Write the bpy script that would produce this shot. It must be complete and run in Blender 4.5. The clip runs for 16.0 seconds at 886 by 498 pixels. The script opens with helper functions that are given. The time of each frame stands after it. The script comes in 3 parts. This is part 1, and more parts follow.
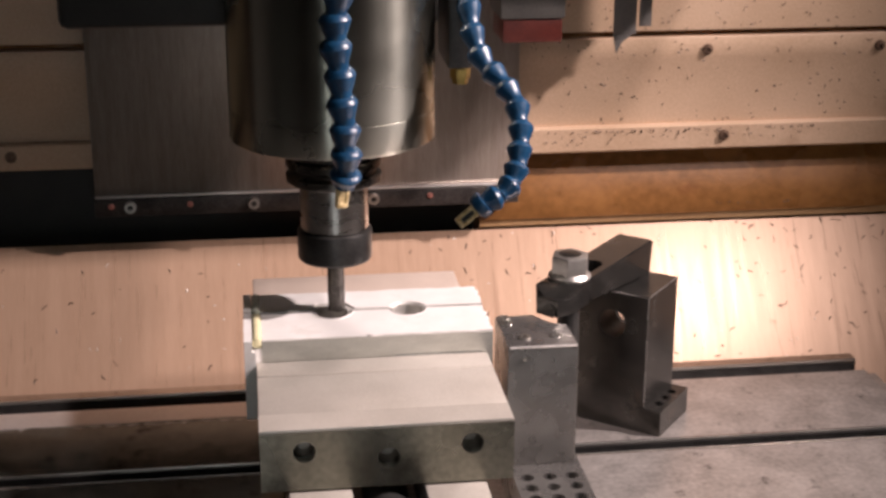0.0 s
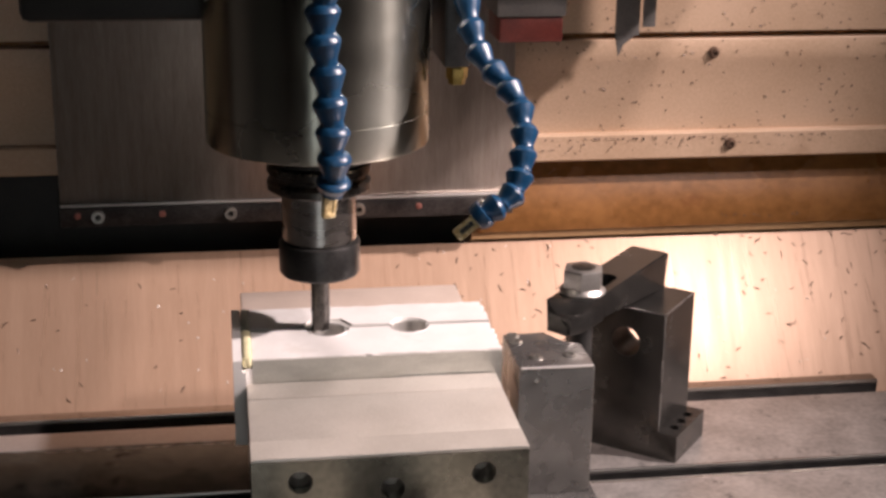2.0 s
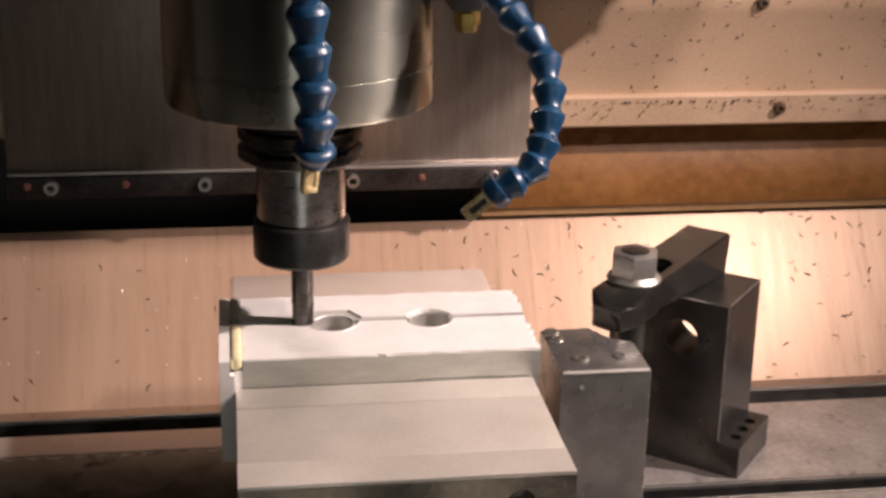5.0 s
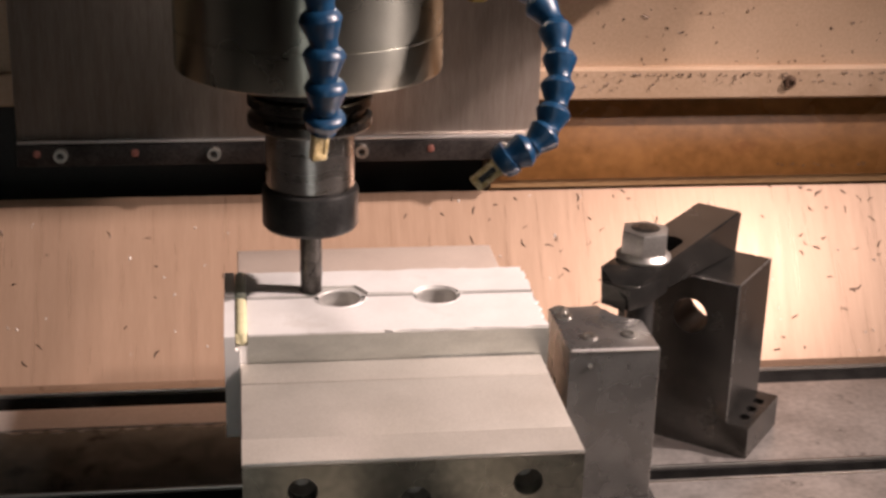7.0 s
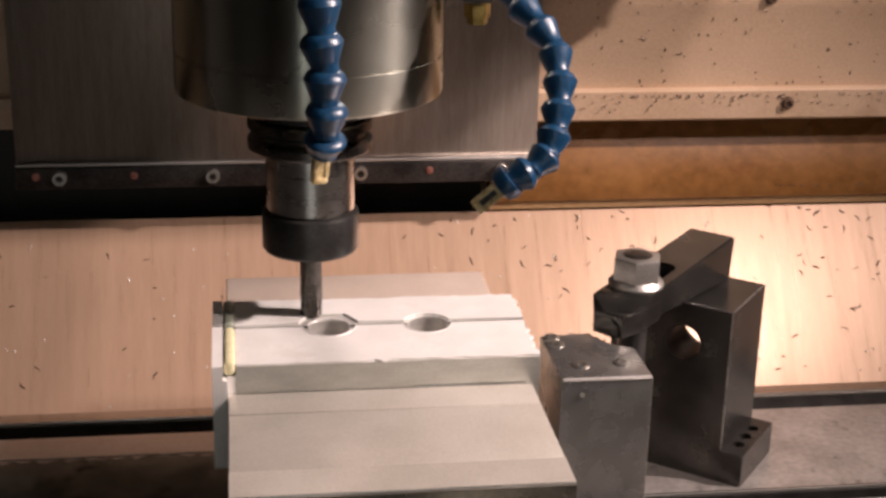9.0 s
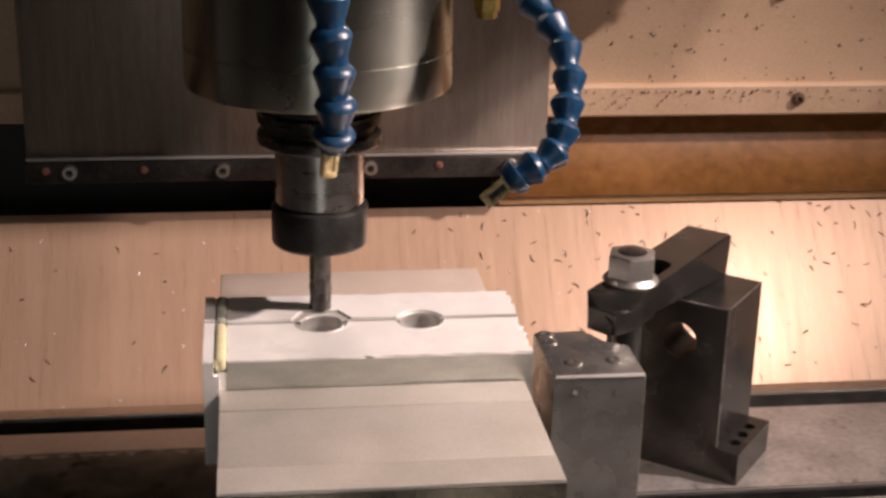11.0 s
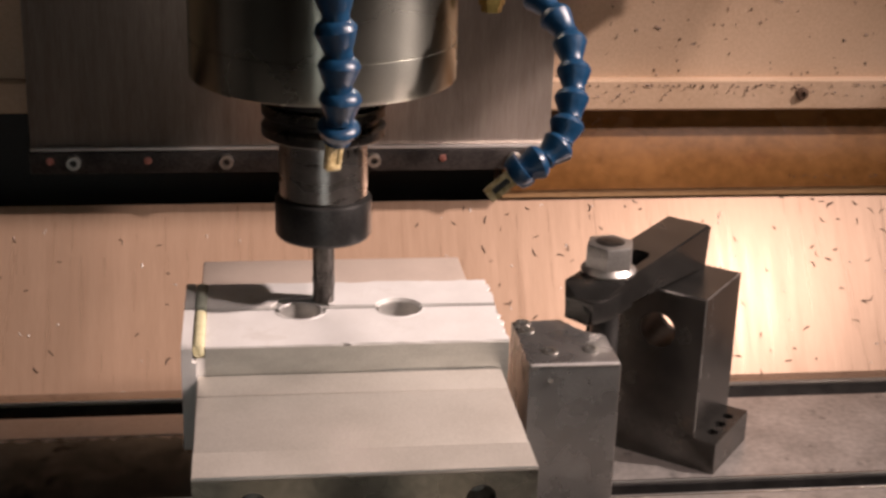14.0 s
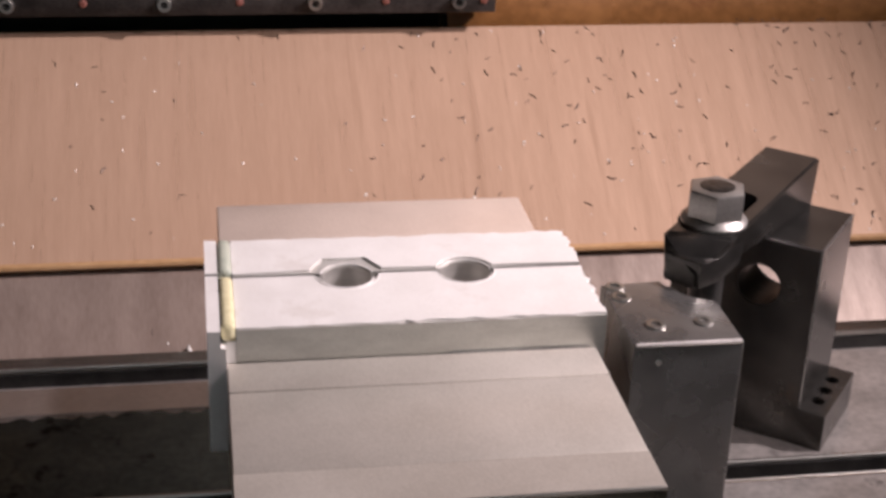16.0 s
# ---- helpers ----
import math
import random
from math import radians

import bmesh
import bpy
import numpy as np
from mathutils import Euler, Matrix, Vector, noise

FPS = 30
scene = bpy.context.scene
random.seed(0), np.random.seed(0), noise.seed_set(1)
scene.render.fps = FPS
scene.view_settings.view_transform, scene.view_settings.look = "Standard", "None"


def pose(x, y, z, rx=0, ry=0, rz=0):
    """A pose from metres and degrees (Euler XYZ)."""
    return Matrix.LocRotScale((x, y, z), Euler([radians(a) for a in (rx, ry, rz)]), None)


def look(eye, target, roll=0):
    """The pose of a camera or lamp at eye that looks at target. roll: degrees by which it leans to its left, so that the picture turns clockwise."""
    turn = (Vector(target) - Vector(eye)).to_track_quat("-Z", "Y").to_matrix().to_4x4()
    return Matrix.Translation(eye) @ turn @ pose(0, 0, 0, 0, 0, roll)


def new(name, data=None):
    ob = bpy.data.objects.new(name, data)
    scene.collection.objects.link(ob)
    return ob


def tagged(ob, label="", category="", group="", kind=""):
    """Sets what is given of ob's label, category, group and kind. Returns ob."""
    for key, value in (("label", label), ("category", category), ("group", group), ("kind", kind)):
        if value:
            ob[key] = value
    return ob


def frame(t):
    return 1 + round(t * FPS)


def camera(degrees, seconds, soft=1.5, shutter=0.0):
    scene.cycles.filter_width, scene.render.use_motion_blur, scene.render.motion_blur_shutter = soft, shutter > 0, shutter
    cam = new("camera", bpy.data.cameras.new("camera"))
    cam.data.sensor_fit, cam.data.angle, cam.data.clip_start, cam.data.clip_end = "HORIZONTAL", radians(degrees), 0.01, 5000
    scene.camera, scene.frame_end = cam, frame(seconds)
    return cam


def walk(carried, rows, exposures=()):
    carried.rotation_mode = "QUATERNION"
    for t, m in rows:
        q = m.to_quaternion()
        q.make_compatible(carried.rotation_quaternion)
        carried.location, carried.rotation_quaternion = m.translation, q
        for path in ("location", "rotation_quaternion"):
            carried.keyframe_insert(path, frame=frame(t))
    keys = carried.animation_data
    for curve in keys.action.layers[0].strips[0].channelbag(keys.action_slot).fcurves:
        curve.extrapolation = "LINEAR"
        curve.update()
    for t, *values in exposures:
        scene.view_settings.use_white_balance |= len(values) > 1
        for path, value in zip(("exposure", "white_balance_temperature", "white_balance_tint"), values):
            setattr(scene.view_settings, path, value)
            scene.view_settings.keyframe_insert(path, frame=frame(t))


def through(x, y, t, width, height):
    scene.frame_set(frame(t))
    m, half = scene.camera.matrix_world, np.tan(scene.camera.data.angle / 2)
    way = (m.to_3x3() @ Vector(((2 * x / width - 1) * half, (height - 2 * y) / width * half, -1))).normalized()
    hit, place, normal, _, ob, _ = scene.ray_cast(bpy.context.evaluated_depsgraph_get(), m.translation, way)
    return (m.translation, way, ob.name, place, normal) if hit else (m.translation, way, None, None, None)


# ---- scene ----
cam = camera(32.94, 16.0, soft=3.0, shutter=0.4)

# seconds, place in metres, turn in degrees
PATH = [
    (0, -0.0938, -0.8041, 0.4953, 70.890, -0.164, -7.512),
    (0.5, -0.1008, -0.7975, 0.4916, 71.274, -0.151, -8.047),
    (1, -0.1028, -0.7961, 0.4929, 71.247, -0.503, -8.167),
    (1.5, -0.1011, -0.7979, 0.4882, 71.628, -0.392, -8.142),
    (2, -0.0969, -0.7302, 0.4706, 71.404, -0.716, -8.410),
    (2.5, -0.0877, -0.6612, 0.4499, 70.932, -0.947, -8.445),
    (3, -0.0767, -0.5986, 0.4308, 70.449, -1.014, -8.257),
    (5.5, -0.0744, -0.5857, 0.4272, 70.030, -1.059, -7.973),
    (6, -0.0753, -0.5866, 0.4257, 69.697, -1.202, -7.939),
    (6.5, -0.0765, -0.5865, 0.4260, 69.347, -1.370, -7.869),
    (7, -0.0752, -0.5877, 0.4251, 69.292, -1.384, -7.585),
    (7.5, -0.0757, -0.5881, 0.4259, 69.377, -1.357, -7.576),
    (8, -0.0766, -0.5874, 0.4266, 69.736, -1.315, -7.763),
    (8.5, -0.0779, -0.5866, 0.4268, 70.032, -1.316, -7.850),
    (11, -0.0768, -0.5870, 0.4255, 69.899, -1.304, -7.363),
    (11.5, -0.0766, -0.5872, 0.4258, 69.749, -1.424, -7.261),
    (12, -0.0763, -0.5868, 0.4242, 69.697, -1.487, -7.118),
    (12.5, -0.0761, -0.5878, 0.4228, 69.755, -1.440, -6.958),
    (13, -0.0755, -0.5876, 0.4243, 69.647, -1.454, -6.925),
    (13.5, -0.0774, -0.5879, 0.4255, 69.600, -1.508, -7.105),
    (14, -0.0777, -0.5876, 0.4270, 69.544, -1.629, -7.173),
    (14.5, -0.0795, -0.5882, 0.4224, 69.734, -1.688, -7.162),
    (15, -0.0772, -0.5901, 0.4148, 69.408, -1.669, -7.064),
    (15.5, -0.0770, -0.5872, 0.4098, 67.094, -1.660, -7.932),
    (16, -0.0719, -0.5892, 0.4042, 64.929, -1.969, -8.998),
]
walk(cam, [(t, pose(x, y, z, a, b, c)) for t, x, y, z, a, b, c in PATH],
     [(0, 0.20, 6200, 10), (2.3, 0.18, 6200, 10), (3.2, 0.0, 6450, 10), (5.5, 0.0, 6500, 10), (8.5, -0.04, 6500, 10), (11.0, -0.12, 6550, 10), (14.4, -0.12, 6550, 10), (15.4, -0.16, 6050, 10), (16.0, -0.16, 5850, 10)])

# the table's slide across and towards the door, metres
SLIDE = [
    (0, -0.0196, -0.0012),
    (0.5, -0.0174, 0.0012),
    (1, -0.0151, 0.0010),
    (1.5, -0.0140, -0.0013),
    (2, -0.0120, 0.0016),
    (2.5, -0.0091, 0.0053),
    (3, -0.0063, 0.0087),
    (5.5, -0.0000, -0.0000),
    (6, 0.0001, -0.0024),
    (6.5, -0.0012, -0.0041),
    (7, -0.0020, -0.0068),
    (7.5, -0.0031, -0.0091),
    (8, -0.0049, -0.0112),
    (8.5, -0.0065, -0.0129),
    (11, -0.0169, -0.0163),
    (11.5, -0.0194, -0.0166),
    (12, -0.0220, -0.0166),
    (12.5, -0.0245, -0.0174),
    (13, -0.0259, -0.0143),
    (13.5, -0.0279, -0.0123),
    (14, -0.0290, -0.0090),
    (14.5, -0.0259, -0.0277),
    (15, -0.0076, -0.0981),
    (15.5, 0.0093, -0.1627),
    (16, 0.0109, -0.1624),
]
# the head's rise, metres
RISE = [(0, 0), (14.1, 0), (14.2, 0.013), (14.3, 0.0225), (14.4, 0.029), (14.5, 0.037), (14.6, 0.048), (14.7, 0.059),
        (14.8, 0.073), (14.9, 0.087), (15.0, 0.102), (15.1, 0.117), (15.3, 0.152), (15.5, 0.19), (15.7, 0.225), (16.0, 0.25)]

# ---- light ----
world = bpy.data.worlds.new("world")
world.use_nodes = True
world.node_tree.nodes["Background"].inputs[0].default_value = (1.0, 0.98, 0.94, 1)
world.node_tree.nodes["Background"].inputs[1].default_value = 0.80
scene.world = world


def lamp(name, eye, target, watts, radius, cone, color):
    data = bpy.data.lights.new(name, "SPOT")
    data.energy, data.color, data.shadow_soft_size, data.spot_size, data.spot_blend = watts, color, radius, radians(cone), 1.0
    ob = new(name, data)
    ob.matrix_world = look(eye, target)
    return ob


lamp("work_lamp", (1.14, -0.09, 1.02), (-0.16, 0.18, 0.05), 156.0, 0.035, 44, (1.0, 0.80, 0.745))
lamp("work_lamp", (0.60, -0.25, 0.91), (0.02, 0.20, 0.05), 21.0, 0.045, 58, (1.0, 0.80, 0.745))


# ---- materials ----
def material(name, low, high, rough=0.5, metal=0.0, scale=60.0, stretch=(1, 1, 1), bump=0.1, fine=600.0, spread=0.12,
             stain=None, stain_scale=8.0, stain_from=0.55, random_mix=0.0):
    m = bpy.data.materials.new(name)
    m.use_nodes = True
    nt = m.node_tree
    N, L = nt.nodes, nt.links
    bsdf = N["Principled BSDF"]
    co = N.new("ShaderNodeTexCoord")
    mp = N.new("ShaderNodeMapping")
    mp.inputs["Scale"].default_value = stretch
    L.new(co.outputs["Object"], mp.inputs["Vector"])
    big = N.new("ShaderNodeTexNoise")
    big.inputs["Scale"].default_value, big.inputs["Detail"].default_value = scale, 6
    small = N.new("ShaderNodeTexNoise")
    small.inputs["Scale"].default_value, small.inputs["Detail"].default_value = fine, 3
    L.new(mp.outputs[0], big.inputs["Vector"])
    L.new(mp.outputs[0], small.inputs["Vector"])
    add = N.new("ShaderNodeMath")
    add.operation = "MULTIPLY_ADD"
    add.inputs[1].default_value = 0.45
    L.new(small.outputs["Fac"], add.inputs[0])
    half = N.new("ShaderNodeMath")
    half.operation = "MULTIPLY"
    half.inputs[1].default_value = 0.55
    L.new(big.outputs["Fac"], half.inputs[0])
    L.new(half.outputs[0], add.inputs[2])
    ramp = N.new("ShaderNodeValToRGB")
    ramp.color_ramp.elements[0].position, ramp.color_ramp.elements[1].position = 0.5 - spread, 0.5 + spread
    ramp.color_ramp.elements[0].color, ramp.color_ramp.elements[1].color = (*low, 1), (*high, 1)
    L.new(add.outputs[0], ramp.inputs[0])
    color = ramp.outputs[0]
    if stain:
        st = N.new("ShaderNodeTexNoise")
        st.inputs["Scale"].default_value, st.inputs["Detail"].default_value = stain_scale, 8
        st.inputs["Roughness"].default_value = 0.65
        L.new(mp.outputs[0], st.inputs["Vector"])
        sr = N.new("ShaderNodeValToRGB")
        sr.color_ramp.elements[0].position, sr.color_ramp.elements[1].position = stain_from, stain_from + 0.12
        L.new(st.outputs["Fac"], sr.inputs[0])
        mix = N.new("ShaderNodeMix")
        mix.data_type = "RGBA"
        mix.inputs[7].default_value = (*stain, 1)
        L.new(sr.outputs[0], mix.inputs[0])
        L.new(color, mix.inputs[6])
        color = mix.outputs[2]
    L.new(color, bsdf.inputs["Base Color"])
    rr = N.new("ShaderNodeMapRange")
    rr.inputs[3].default_value, rr.inputs[4].default_value = max(0.05, rough - 0.1), min(1.0, rough + 0.1)
    L.new(big.outputs["Fac"], rr.inputs[0])
    L.new(rr.outputs[0], bsdf.inputs["Roughness"])
    bsdf.inputs["Metallic"].default_value = metal
    if bump:
        bp = N.new("ShaderNodeBump")
        bp.inputs["Strength"].default_value, bp.inputs["Distance"].default_value = bump, 0.0004
        L.new(add.outputs[0], bp.inputs["Height"])
        L.new(bp.outputs[0], bsdf.inputs["Normal"])
    return m


STEEL = material("machined_steel", (0.46, 0.45, 0.42), (0.62, 0.61, 0.57), 0.32, 0.95, 30, (1, 1, 1), 0.15, 900)
VISE = material("ground_vise_iron", (0.50, 0.465, 0.41), (0.61, 0.57, 0.51), 0.42, 0.34, 25, (1, 1, 1), 0.05, 900,
                stain=(0.48, 0.44, 0.39), stain_scale=14, stain_from=0.60)
# darker and glossier metal than the top of the jaw
VFACE = material("dark_machined_face", (0.17, 0.168, 0.138), (0.27, 0.265, 0.22), 0.28, 0.9, 9, (1, 1, 1), 0.015, 260,
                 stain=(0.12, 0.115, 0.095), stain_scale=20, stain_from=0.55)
ALU = material("milled_aluminium", (0.80, 0.78, 0.75), (0.90, 0.885, 0.86), 0.40, 0.12, 40, (1, 1, 1), 0.2, 1200,
               stain=(0.70, 0.665, 0.62), stain_scale=22, stain_from=0.56)
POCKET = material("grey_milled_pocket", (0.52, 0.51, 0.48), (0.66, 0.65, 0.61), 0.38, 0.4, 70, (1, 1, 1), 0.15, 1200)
# aluminium toned down for the jaws' shaded sides and half bores
JAW = material("shaded_aluminium_side", (0.52, 0.53, 0.50), (0.66, 0.67, 0.63), 0.36, 0.85, 50, (1, 1, 3), 0.15, 900)
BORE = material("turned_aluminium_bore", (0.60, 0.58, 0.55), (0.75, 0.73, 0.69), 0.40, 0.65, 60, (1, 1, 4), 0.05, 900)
RAIL = material("bright_worn_rail", (0.46, 0.42, 0.38), (0.62, 0.57, 0.52), 0.16, 0.95, 30, (0.3, 1, 1), 0.03, 700)
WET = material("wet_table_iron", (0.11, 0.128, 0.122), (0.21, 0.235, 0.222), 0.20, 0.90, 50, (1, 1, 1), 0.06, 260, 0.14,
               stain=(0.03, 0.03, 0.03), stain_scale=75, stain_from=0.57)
# pale iron for a worn edge, an edge highlight and the painted light strip
BRIGHTIRON = material("worn_and_lit_iron", (0.78, 0.74, 0.71), (0.88, 0.84, 0.81), 0.42, 0.80, 40, (1, 1, 1), 0.05, 300)
# iron warmed in colour to paint the tan sheet's reflection
TOPS = material("peach_fixed_jaw_iron", (0.64, 0.53, 0.45), (0.75, 0.63, 0.54), 0.34, 0.22, 25, (1, 1, 1), 0.05, 900)
DARK = material("blackened_steel", (0.065, 0.063, 0.060), (0.130, 0.125, 0.116), 0.25, 0.84, 40, (1, 1, 1), 0.08, 900,
                stain=(0.19, 0.155, 0.125), stain_scale=34, stain_from=0.61)
BLOCK = material("ground_block_steel", (0.25, 0.243, 0.232), (0.34, 0.332, 0.318), 0.28, 0.80, 60, (1, 1, 1), 0.06, 1200,
                 stain=(0.23, 0.21, 0.19), stain_scale=45, stain_from=0.62)
FLAT = material("dull_nut_steel", (0.33, 0.318, 0.295), (0.48, 0.462, 0.435), 0.38, 0.8, 60, (1, 1, 1), 0.10, 900)
BORED = material("shaded_bore", (0.020, 0.019, 0.017), (0.06, 0.055, 0.05), 0.42, 0.4, 120)
# dark colour that paints shade into small holes and gaps
HOLE = material("hole_shade", (0.03, 0.03, 0.028), (0.09, 0.085, 0.08), 0.3, 0.8, 200)
SPINDLE = material("turned_spindle_steel", (0.47, 0.475, 0.41), (0.53, 0.535, 0.47), 0.27, 1.0, 9, (1, 1, 1.5), 0.0, 900)
HOLDER = material("polished_holder_steel", (0.36, 0.35, 0.33), (0.52, 0.50, 0.48), 0.29, 1.0, 40, (1, 1, 3), 0.05, 400)
FLANGE = material("dark_oiled_steel", (0.05, 0.045, 0.04), (0.12, 0.11, 0.10), 0.28, 0.9, 60)
# for black parts, and for linings that paint shade into recesses
BLACK = material("black_oxide_and_shade", (0.018, 0.018, 0.018), (0.045, 0.044, 0.042), 0.38, 0.3, 80, (1, 1, 1), 0.1, 900)
CARBIDE = material("carbide_tool", (0.07, 0.065, 0.06), (0.15, 0.14, 0.13), 0.30, 0.85, 80)
BLUE = material("blue_plastic", (0.005, 0.033, 0.080), (0.010, 0.055, 0.125), 0.33, 0.0, 160, (1, 1, 1), 0.25, 500)
NOZZLE = material("tan_plastic", (0.55, 0.40, 0.17), (0.82, 0.66, 0.36), 0.36, 0.0, 260, (1, 1, 1), 0.3, 700, 0.08)
BRASS = material("oily_brass", (0.30, 0.20, 0.06), (0.50, 0.36, 0.12), 0.3, 0.9, 120)
RED = material("red_plastic", (0.11, 0.020, 0.014), (0.19, 0.037, 0.027), 0.45, 0.0, 60)
GREY = material("grey_paint", (0.10, 0.095, 0.09), (0.16, 0.15, 0.14), 0.5, 0.0, 50)
CASTING = material("dark_head_paint_and_shade", (0.010, 0.010, 0.009), (0.022, 0.021, 0.019), 0.5, 0.0, 40)
SHEET = material("stained_sheet_metal", (0.50, 0.333, 0.230), (0.575, 0.39, 0.275), 0.30, 0.22, 30, (6, 0.35, 0.35), 0.10, 220, 0.16,
                 stain=(0.46, 0.302, 0.205), stain_scale=9, stain_from=0.58)
COVER = material("streaked_way_cover", (0.29, 0.225, 0.19), (0.43, 0.345, 0.295), 0.32, 0.4, 30, (3, 0.16, 1), 0.15, 220, 0.22)
WALL = material("cream_wall_paint", (0.49, 0.34, 0.225), (0.60, 0.43, 0.30), 0.42, 0.0, 12, (1, 1, 1), 0.06, 500,
                stain=(0.37, 0.24, 0.15), stain_scale=9, stain_from=0.63)
ORANGE = material("rusty_varnished_strip", (0.18, 0.080, 0.024), (0.29, 0.134, 0.043), 0.27, 0.0, 14, (0.8, 1, 1), 0.10, 140,
                  stain=(0.15, 0.054, 0.018), stain_scale=18, stain_from=0.60)
LIP = material("tan_varnish", (0.38, 0.22, 0.10), (0.52, 0.33, 0.17), 0.35, 0.0, 18, (0.6, 1, 2), 0.1, 300)
RUST = material("rusty_screw", (0.10, 0.06, 0.04), (0.26, 0.17, 0.12), 0.5, 0.5, 300)
PLATE = material("brushed_cover_plate", (0.27, 0.23, 0.20), (0.41, 0.36, 0.315), 0.32, 0.65, 30, (6, 1, 0.5), 0.12, 240, 0.20,
                 stain=(0.20, 0.17, 0.145), stain_scale=9, stain_from=0.60)
BAR = material("dark_wiper_bar", (0.030, 0.026, 0.024), (0.075, 0.065, 0.060), 0.45, 0.5, 60)
PINK = material("copper_plug", (0.26, 0.095, 0.075), (0.42, 0.19, 0.155), 0.4, 0.4, 300)
TABLE = material("worn_table_iron", (0.38, 0.355, 0.333), (0.60, 0.562, 0.53), 0.33, 0.66, 40, (1, 1, 1), 0.08, 260, 0.14,
                 stain=(0.13, 0.12, 0.11), stain_scale=60, stain_from=0.60)
CHIP = material("dark_chips", (0.03, 0.02, 0.015), (0.12, 0.07, 0.045), 0.4, 0.3, 200)
BRIGHT = material("bright_chips", (0.62, 0.57, 0.51), (0.85, 0.80, 0.74), 0.5, 0.2, 200)
GLASS = material("greenish_plastic", (0.42, 0.46, 0.38), (0.55, 0.58, 0.48), 0.25, 0.0, 100)
YELLOW = material("yellow_strip", (0.62, 0.57, 0.33), (0.78, 0.73, 0.48), 0.45, 0.0, 150)
ENCLOSURE = material("enclosure_paint", (0.05, 0.045, 0.04), (0.08, 0.075, 0.07), 0.6, 0.0, 8)


grain = SHEET.node_tree.nodes.new("ShaderNodeCombineXYZ")
grain.inputs[0].default_value = 1.0
SHEET.node_tree.links.new(grain.outputs[0], SHEET.node_tree.nodes["Principled BSDF"].inputs["Tangent"])
SHEET.node_tree.nodes["Principled BSDF"].inputs["Anisotropic"].default_value = 0.1
SHEET.node_tree.nodes["Principled BSDF"].inputs["Specular IOR Level"].default_value = 0.32
tang = SPINDLE.node_tree.nodes.new("ShaderNodeTangent")
tang.direction_type, tang.axis = "RADIAL", "Z"
SPINDLE.node_tree.links.new(tang.outputs[0], SPINDLE.node_tree.nodes["Principled BSDF"].inputs["Tangent"])
SPINDLE.node_tree.nodes["Principled BSDF"].inputs["Anisotropic"].default_value = 0.8
SPINDLE.node_tree.nodes["Principled BSDF"].inputs["Anisotropic Rotation"].default_value = 0.25

# ---- building helpers ----
BASE = {}


def thing(name, base, label, category, group="", kind=""):
    ob = new(name)
    ob.empty_display_size = 0.01
    ob.location = base
    BASE[ob] = Vector(base)
    return tagged(ob, label, category, group, kind)


def mesh_of(name, bm, mat, offset, smooth):
    bmesh.ops.recalc_face_normals(bm, faces=bm.faces)
    bmesh.ops.translate(bm, verts=bm.verts, vec=-offset)
    me = bpy.data.meshes.new(name)
    bm.to_mesh(me)
    bm.free()
    me.materials.append(mat)
    if smooth:
        me.shade_smooth()
        me.set_sharp_from_angle(angle=radians(32))
    return me


def part(name, bm, mat, parent, label="", smooth=True):
    base = BASE[parent]
    ob = new(name, mesh_of(name, bm, mat, base, smooth))
    ob.parent = parent
    BASE[ob] = base
    return tagged(ob, label)


def solid(name, bm, mat, label, category, base=(0, 0, 0), group="", kind="", smooth=True):
    ob = new(name, mesh_of(name, bm, mat, Vector(base), smooth))
    ob.location = base
    BASE[ob] = Vector(base)
    return tagged(ob, label, category, group, kind)


def box(x0, x1, y0, y1, z0, z1, bevel=0.0, seg=2, bm=None):
    made = bmesh.new()
    bmesh.ops.create_cube(made, size=1.0)
    for v in made.verts:
        v.co = Vector((x0 + (v.co.x + 0.5) * (x1 - x0), y0 + (v.co.y + 0.5) * (y1 - y0), z0 + (v.co.z + 0.5) * (z1 - z0)))
    if bevel:
        bmesh.ops.bevel(made, geom=made.edges[:], offset=bevel, segments=seg, profile=0.5, affect="EDGES")
    return join(bm, made)


def join(bm, made, m=None):
    if m is not None:
        bmesh.ops.transform(made, matrix=m, verts=made.verts)
    if bm is None:
        return made
    me = bpy.data.meshes.new("scrap")
    made.to_mesh(me)
    bm.from_mesh(me)
    bpy.data.meshes.remove(me)
    made.free()
    return bm


def prism(points, z0, z1, bevel=0.0, bm=None, m=None):
    made = bmesh.new()
    low = [made.verts.new((x, y, z0)) for x, y in points]
    top = [made.verts.new((x, y, z1)) for x, y in points]
    made.faces.new(low[::-1])
    made.faces.new(top)
    n = len(points)
    for i in range(n):
        made.faces.new((low[i], low[(i + 1) % n], top[(i + 1) % n], top[i]))
    if bevel:
        edges = [e for e in made.edges if abs(e.verts[0].co.z - e.verts[1].co.z) < 1e-6 and e.verts[0].co.z > z1 - 1e-6]
        bmesh.ops.bevel(made, geom=edges, offset=bevel, segments=2, profile=0.5, affect="EDGES")
    return join(bm, made, m)


def lathe(profile, n=32, m=None, bm=None, closed=True):
    """Turns (radius, height) pairs round the z axis."""
    made = bmesh.new()
    rings = []
    for r, z in profile:
        rings.append([made.verts.new((r * math.cos(2 * math.pi * i / n), r * math.sin(2 * math.pi * i / n), z)) for i in range(n)])
    for a, b in zip(rings, rings[1:]):
        for i in range(n):
            made.faces.new((a[i], a[(i + 1) % n], b[(i + 1) % n], b[i]))
    if closed:
        made.faces.new(rings[0][::-1])
        made.faces.new(rings[-1])
    return join(bm, made, m)


